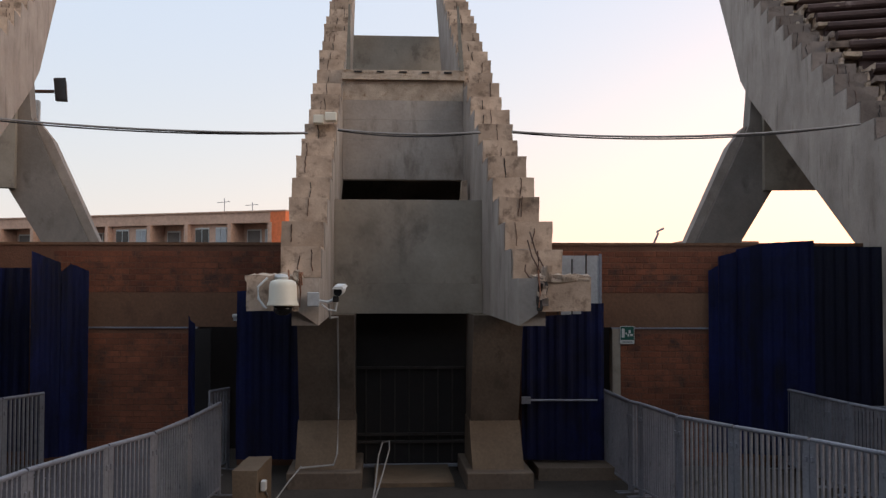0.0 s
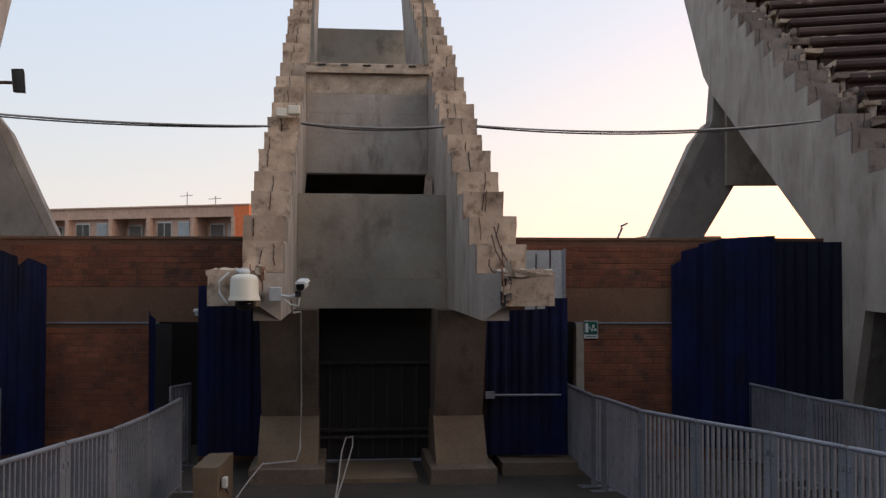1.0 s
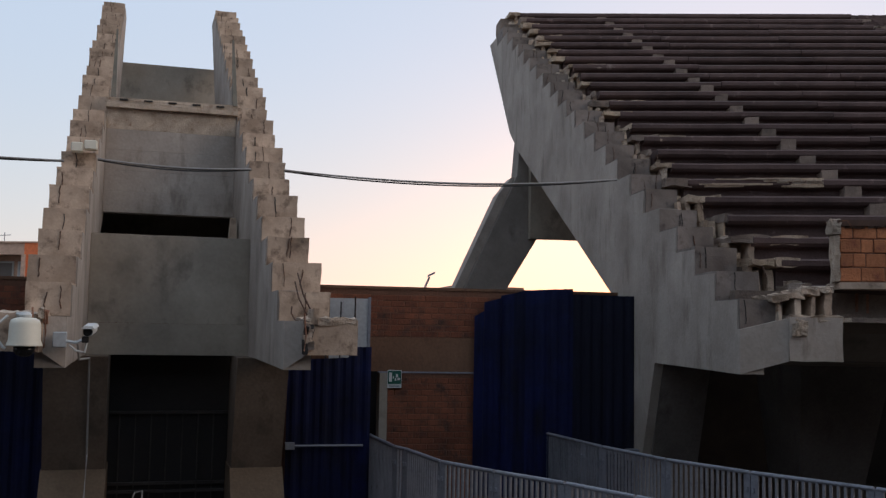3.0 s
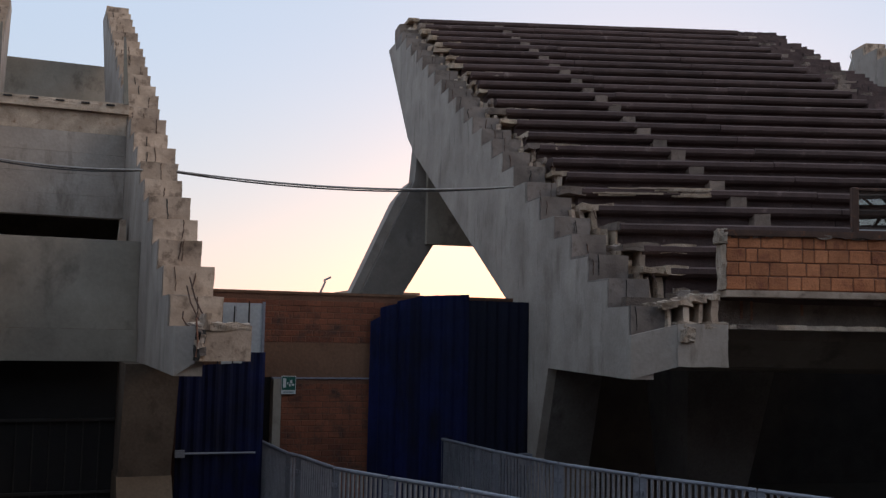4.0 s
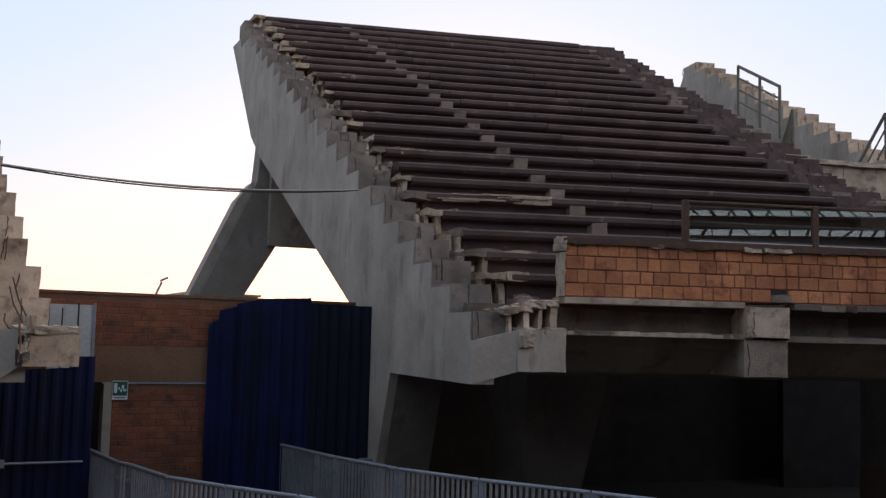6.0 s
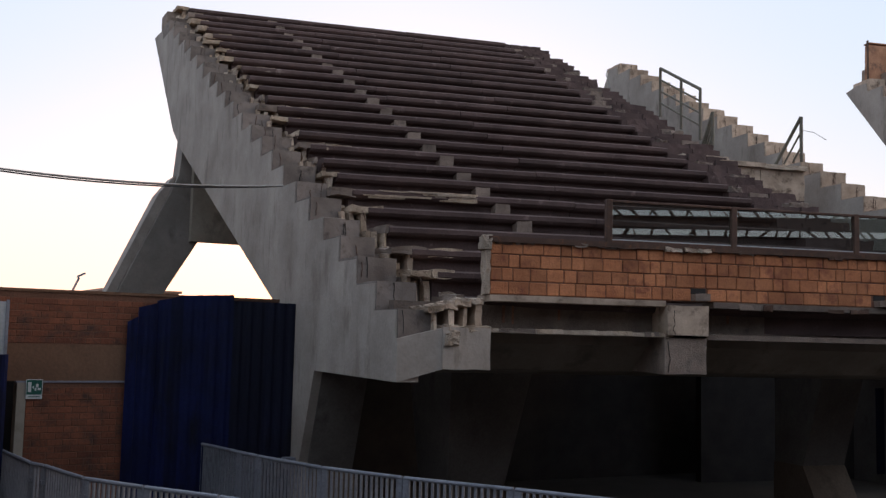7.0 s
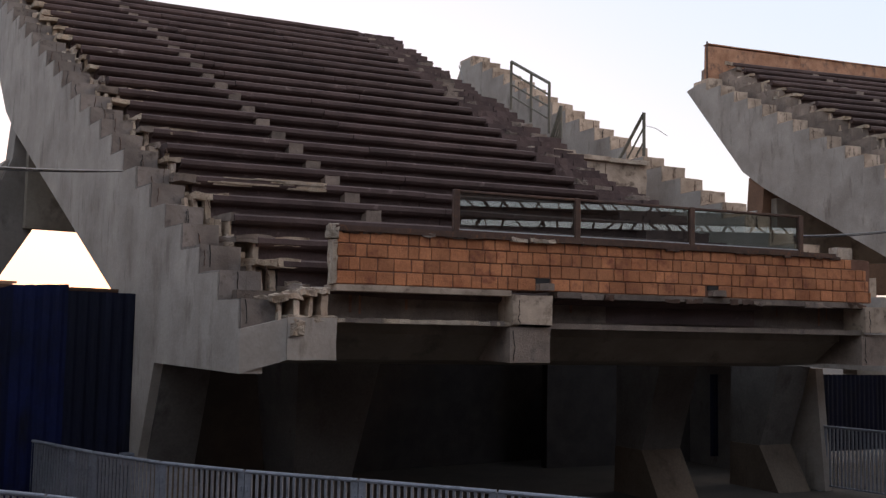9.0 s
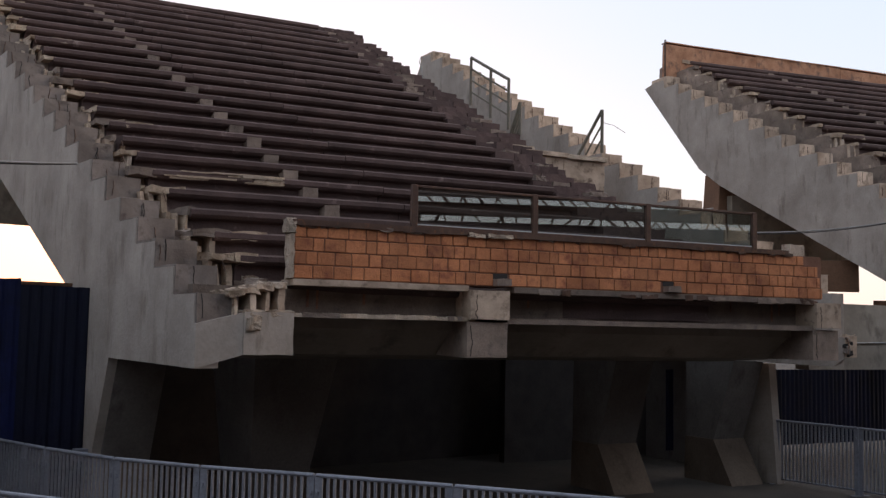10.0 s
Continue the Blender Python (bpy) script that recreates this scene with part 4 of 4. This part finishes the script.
P0 = M0 @ Vector((0.02, 5.75, 5.98))
PL = M1L @ Vector((-0.5, 4.87, 5.66))
PL2 = M1L @ Vector((0.05, 4.8, 5.72))
PR2 = M1R @ Vector((-0.02, 5.0, 5.70))
PR = M1R @ Vector((0.55, 4.87, 5.70))
P2 = M2 @ Vector((-0.02, 5.7, 5.95))
for a, b, d in ((P0, PL, 0.10), (PL2, PR2, 0.06), (PR, P2, 0.16), (MC @ Vector((0.8, 4.0, 5.6)), MD @ Vector((-0.02, 6.5, 6.3)), 0.15)):
    ob = thing("overhead_cable", pose(0, 0, 0), "bundle of grey and black cables strung between the ribs", "cable", group="overhead cables")
    part("cable", polytube(bmesh.new(), sag(a, b, d), 0.017), CABLE, ob)
    part("cable", polytube(bmesh.new(), sag(a + Vector((0, 0.02, -0.02)), b + Vector((0, 0.02, -0.01)), d + 0.03), 0.015), BLACKCABLE, ob)
    part("cable", polytube(bmesh.new(), sag(a + Vector((0, 0.03, 0.01)), b + Vector((0, 0.03, 0.0)), d + 0.015), 0.013), BLACKCABLE, ob)
for u, s0, z, w in ((-0.44, 5.62, 5.93, 0.2), (-0.22, 5.62, 5.98, 0.22)):
    ob = thing("junction_box", M1L, "pale junction box on the rib steps", "junction box", group="junction boxes")
    part("box", boxed(u, u + w, s0 - 0.15, s0 + 0.05, z, z + 0.17, bevel=0.015), PLASTIC, ob)
    part("lid", boxed(u + 0.01, u + w - 0.01, s0 - 0.17, s0 - 0.152, z + 0.01, z + 0.16, bevel=0.006), PLASTIC, ob)
cond = thing("conduit", M1L, "pale grey conduit running down the pillar", "conduit")
part("pipe", polytube(bmesh.new(), [(0.1, 0.6, 2.65), (0.12, 0.8, 2.4), (0.12, 3.5, 2.33), (0.12, 3.6, 2.1), (0.12, 4.12, 0.75), (0.12, 3.62, 0.02), (0.06, 3.55, -0.16), (-0.5, 3.5, -0.2)], 0.016, 8), CABLE, cond)
cond = thing("ground_cable", pose(0, 0, 0), "pale cable running over the ground by the pillars", "cable")
part("cable", polytube(bmesh.new(), [(-2.35, 16.9, -0.12), (-2.5, 16.5, -0.3), (-2.62, 15.4, GZ + 0.03), (-2.55, 14.9, -0.2), (-2.5, 14.3, 0.05)], 0.013), CABLE, cond)
cond = thing("cable_loop", pose(0, 0, 0), "pale cable hanging in a loop from the gate sill", "cable")
part("cable", polytube(bmesh.new(), [(-1.06, 14.6, GZ + 0.02), (-1.08, 16.2, -0.3), (-1.12, 17.6, -0.06), (-1.1, 18.4, 0.05), (-0.98, 18.42, 0.07), (-0.95, 17.9, 0.0), (-1.02, 16.4, -0.3), (-1.08, 14.5, GZ + 0.02)], 0.013), CABLE, cond)
cond = thing("ground_hose", pose(0, 0, 0), "thin pale hose lying along the ground", "hose")
part("hose", polytube(bmesh.new(), [(-2.6, 14.4, GZ + 0.02), (-1, 14.6, GZ + 0.02), (1.0, 14.75, GZ + 0.02), (2.6, 14.8, GZ + 0.02)], 0.018), CABLE, cond)
for (x, y, z), (x2, y2, z2) in (((0.34, 0.3, 3.05), (0.2, 0.55, 3.5)), ((0.42, 0.3, 3.05), (0.24, 0.6, 3.62)), ((0.15, 0.1, 2.98), (0.12, 0.2, 3.15))):
    ob = thing("rebar", M1R, "bent rusty reinforcing bar", "rebar", group="loose reinforcing bars")
    part("bar", polytube(bmesh.new(), [(x + 0.08, y - 0.1, z - 0.05), (x, y, z), ((x + x2) / 2 - 0.03, (y + y2) / 2, (z + z2) / 2), (x2, y2, z2)], 0.011), IRON, ob)

# ---- cameras, sign, lamps ----
dome = thing("dome_camera", M1L @ pose(-0.44, -0.42, 2.94), "cream dome surveillance camera on the broken beam end", "camera")
part("housing", lathe(bmesh.new(), [(0.05, 0.0), (0.12, -0.01), (0.165, -0.035), (0.178, -0.08), (0.185, -0.27), (0.205, -0.325), (0.212, -0.345), (0.18, -0.345)], 28), PLASTIC, dome, smooth=True)
part("cap", lathe(bmesh.new(), [(0.07, 0.0), (0.075, 0.03), (0.05, 0.06), (0.02, 0.065)], 20), WHITE, dome)
part("bubble", lathe(bmesh.new(), [(0.125, -0.346), (0.12, -0.41), (0.09, -0.45), (0.05, -0.47), (0.01, -0.475)], 24), LAMPGLASS, dome, "dark dome window", smooth=True)
part("arm", polytube(bmesh.new(), [(0.0, 0.0, 0.03), (-0.1, 0.15, 0.04), (-0.1, 0.4, -0.05)], 0.03), WHITE, dome)
part("cable", polytube(bmesh.new(), [(-0.22, 0.2, 0.02), (-0.34, 0.15, -0.1), (-0.33, 0.12, -0.25), (-0.25, 0.1, -0.36), (-0.22, 0.1, -0.38)], 0.016), WHITE, dome)
bul = thing("bullet_camera", M1L @ pose(0.0, 0.0, 2.66), "white bullet surveillance camera on a bracket", "camera")
part("back_box", boxed(-0.14, 0.02, -0.24, -0.13, -0.08, 0.11, bevel=0.01), GREYSHEET, bul)
part("arm", polytube(bmesh.new(), [(0.0, -0.2, 0.0), (0.14, -0.22, -0.02), (0.24, -0.22, 0.03)], 0.022), WHITE, bul)
part("body", tube(bmesh.new(), (0.31, -0.02, 0.15), (0.27, -0.31, 0.115), 0.06, 18), WHITE, bul)
part("lens", tube(bmesh.new(), (0.2705, -0.306, 0.1155), (0.2685, -0.32, 0.114), 0.056, 18), LAMPGLASS, bul, "dark lens")
part("sunshade", hull(bmesh.new(), [(0.19, -0.36, 0.15), (0.35, -0.36, 0.15), (0.32, -0.36, 0.185), (0.22, -0.36, 0.185)], [(0.23, -0.02, 0.19), (0.39, -0.02, 0.19), (0.36, -0.02, 0.225), (0.26, -0.02, 0.225)]), WHITE, bul)
part("joint", boxed(0.2, 0.28, -0.26, -0.18, -0.02, 0.06, bevel=0.01), DARK, bul)
part("cable", polytube(bmesh.new(), [(0.26, -0.2, 0.0), (0.24, -0.2, -0.14), (0.14, -0.2, -0.12), (0.05, -0.2, -0.05)], 0.014), WHITE, bul)

sgn = thing("exit_sign", pose(3.32, WY - 0.045, 1.77), "green and white emergency exit sign on the brick wall", "sign")
part("plate", boxed(0, 0.27, 0, 0.012, 0, 0.335, bevel=0.003), WHITE, sgn)
part("field", boxed(0.01, 0.26, -0.004, -0.001, 0.075, 0.325), GREEN, sgn)
part("door_mark", boxed(0.03, 0.085, -0.008, -0.005, 0.12, 0.29), WHITE, sgn)
part("arrow", hull(bmesh.new(), [(0.095, -0.006, 0.2), (0.125, -0.006, 0.23), (0.125, -0.006, 0.17)], [(0.095, -0.008, 0.2), (0.125, -0.008, 0.23), (0.125, -0.008, 0.17)]), WHITE, sgn)
for a, b, c, d in ((0.16, 0.2, 0.2, 0.26), (0.14, 0.17, 0.14, 0.19), (0.19, 0.24, 0.15, 0.19)):
    part("mark", boxed(a, b, -0.008, -0.005, c, d), WHITE, sgn)
part("text_bar", boxed(0.04, 0.23, -0.003, -0.001, 0.03, 0.045), GREEN, sgn)

wl2 = thing("wall_lamp", pose(-3.86, WY - 0.25, 2.26), "small white bulkhead lamp by the doorway", "lamp")
part("body", boxed(-0.1, 0.1, 0, 0.14, 0, 0.07, bevel=0.015), WHITE, wl2)
part("base", boxed(-0.08, 0.08, 0.02, 0.24, -0.06, 0.0, bevel=0.01), GREYSHEET, wl2)
door = thing("doorway_leaf", pose(-4.69, WY - 0.1, 0), "dark open doorway leaf in the wall", "door")
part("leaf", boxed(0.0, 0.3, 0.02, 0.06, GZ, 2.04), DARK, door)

fl = thing("floodlight", M0 @ pose(-0.25, 17.0, 8.45), "dark box floodlight on a bracket on the rib", "floodlight")
part("arm", tube(bmesh.new(), (-0.1, 0, 0), (0.6, 0, 0.02), 0.05), IRON, fl)
b2 = hull(bmesh.new(), [(0.62, -0.3, 0.36), (0.95, -0.3, 0.38), (1.0, -0.3, -0.3), (0.68, -0.3, -0.3)], [(0.66, 0.12, 0.3), (0.92, 0.12, 0.32), (0.96, 0.12, -0.25), (0.71, 0.12, -0.25)])
part("housing", b2, DARK, fl)
b2 = hull(bmesh.new(), [(0.65, -0.31, 0.32), (0.92, -0.31, 0.34), (0.97, -0.31, -0.26), (0.71, -0.31, -0.26)], [(0.65, -0.302, 0.32), (0.92, -0.302, 0.34), (0.97, -0.302, -0.26), (0.71, -0.302, -0.26)])
part("glass", b2, LAMPGLASS, fl)
part("gear_box", boxed(0.02, 0.22, -0.1, 0.12, -0.95, -0.25, bevel=0.03), GREYSHEET, fl)
part("cable", polytube(bmesh.new(), [(0.12, 0, -0.95), (0.2, 0, -1.25), (0.15, 0, -1.5), (0.0, 0, -1.55)], 0.025), CABLE, fl)

sl = thing("street_lamp", pose(9.05, 44.5, 0), "tall street lamp beyond the wall", "street lamp")
part("pole", polytube(bmesh.new(), [(0, 0, GZ), (0, 0, 4.2), (0.12, 0, 4.75), (0.32, 0, 5.2)], 0.05), GALV, sl)
part("head", hull(bmesh.new(), [(0.24, -0.12, 5.2), (0.24, 0.12, 5.2), (0.56, 0.1, 5.36), (0.56, -0.1, 5.36)], [(0.26, -0.1, 5.3), (0.26, 0.1, 5.3), (0.54, 0.08, 5.44), (0.54, -0.08, 5.44)]), GALV, sl)
low = thing("low_building", pose(8.6, 36, 0), "low flat-roofed building behind the wall", "building")
part("wall", boxed(-0.2, 2.4, 0, 4, GZ, 4.38), PLASTER, low)
part("roof", boxed(-0.25, 2.5, -0.1, 4.1, 4.38, 4.46), PLASTER, low)

# ---- the block of flats beyond the wall ----
house = thing("apartment_building", pose(-10.0, 60.2, 0, 0, 0, -21.4), "salmon block of flats with an orange end wall beyond the wall", "building")
ROOF = 7.25
FLOOR = 3.95


def flat_front():
    # bays from the end wall leftwards: (width, kind)
    x = 0.0
    part("end_wall", boxed(-0.12, 0.9, -0.35, 9, GZ, ROOF), ORANGE, house, "bright orange end wall")
    part("parapet", boxed(-34, -0.125, -0.3, 0.1, ROOF - 0.65, ROOF), PLASTER, house)
    part("roof", boxed(-34, 0.93, -0.4, 9, ROOF, ROOF + 0.08), PLASTER, house)
    part("back_wall", boxed(-34, -0.125, 1.0, 9, GZ, ROOF - 0.02), PLASTER, house)
    for kind, w in (("loggia", 3.0), ("windows", 2.85), ("loggia", 3.0), ("windows", 3.0), ("loggia", 3.0), ("windows", 3.0), ("loggia", 3.0), ("windows", 3.0), ("loggia", 3.0), ("windows", 3.0)):
        a, b = x - w, x
        if kind == "loggia":
            for e in (a + 0.12, b - 0.12):
                part("fin", boxed(e - 0.12, e + 0.12, -0.45, 0.997, GZ, ROOF - 0.65), PLASTER, house)
            part("loggia_slab", boxed(a, b, -0.35, 0.997, FLOOR - 0.25, FLOOR), PLASTER, house)
            part("railing", boxed(a + 0.25, b - 0.25, -0.35, -0.25, FLOOR, FLOOR + 0.95), PLASTER, house)
            for c in (a + w * 0.33, a + w * 0.75):
                wi = part("window", boxed(c - 0.5, c + 0.5, 0.92, 0.995, FLOOR + 0.2, FLOOR + 2.35), WHITE, house)
                part("pane", boxed(c - 0.42, c + 0.42, 0.89, 0.917, FLOOR + 0.3, FLOOR + 2.25), SHUTTER if c < a + w / 2 else GREYSHEET, wi)
        else:
            part("wall", boxed(a + 0.003, b - 0.003, 0, 0.99, GZ, ROOF - 0.653), PLASTER, house)
            for c, ww in ((a + w * 0.27, 0.5), (a + w * 0.75, 0.4)):
                wi = part("window", boxed(c - ww, c + ww, -0.05, -0.003, FLOOR + 0.75, FLOOR + 2.45), WHITE, house)
                for q in (-1, 1):
                    part("pane", boxed(c + q * ww * 0.5 - ww * 0.42, c + q * ww * 0.5 + ww * 0.42, -0.08, -0.053, FLOOR + 0.85, FLOOR + 2.35), LAMPGLASS if ww > 0.45 else GREYSHEET, wi)
        x = a


flat_front()
for x, h in ((-4.2, 1.0), (-2.2, 0.7)):
    an = thing("roof_aerial", pose(-10.0, 60.2, 0, 0, 0, -21.4) @ pose(x, 1.0, ROOF), "thin television aerial on the roof", "aerial", group="roof aerials")
    part("mast", tube(bmesh.new(), (0, 0, 0), (0, 0, h), 0.025, 5), GALV, an)
    part("boom", tube(bmesh.new(), (-0.5, 0, h * 0.75), (0.4, 0, h * 0.8), 0.02, 5), GALV, an)

# ---- unseen stand added behind the viewer: blocks low light, mirrors in the glass ----
bowl = thing("unseen_backdrop_stands", pose(0, 0, 0), "unseen roofed stand added on the viewer's side to block low light and mirror in the glass", "stand", kind="structure")
bays = [pose(6.0 * k - 21, -11, 0) for k in range(18)] + [pose(-24, -8 + 6 * k, 0, 0, 0, -90) for k in range(3)]
truss = random.Random(21)
for m in bays:
    pieces = [("stand", boxed(-3, 3, -6, 0, GZ, 7.32), SEAT), ("roof_band", boxed(-3, 3, -0.25, 0.2, 7.58, 8.06), IRON), ("roof", boxed(-3, 3, -0.3, 0.6, 8.34, 13.0), IRON)]
    bm = bmesh.new()
    for z0, z1 in ((7.32, 7.58), (8.06, 8.34)):
        x = -3.0
        while x < 2.9:
            d = truss.uniform(-0.5, 0.5)
            tube(bm, (x, 0.1, z0 - 0.05), (x + d, 0.1, z1 + 0.05), truss.uniform(0.03, 0.07), 5)
            x += truss.uniform(0.25, 0.8)
    pieces.append(("roof_truss", bm, IRON))
    for name, bm, mat in pieces:
        part(name, bm, mat, bowl).matrix_local = m
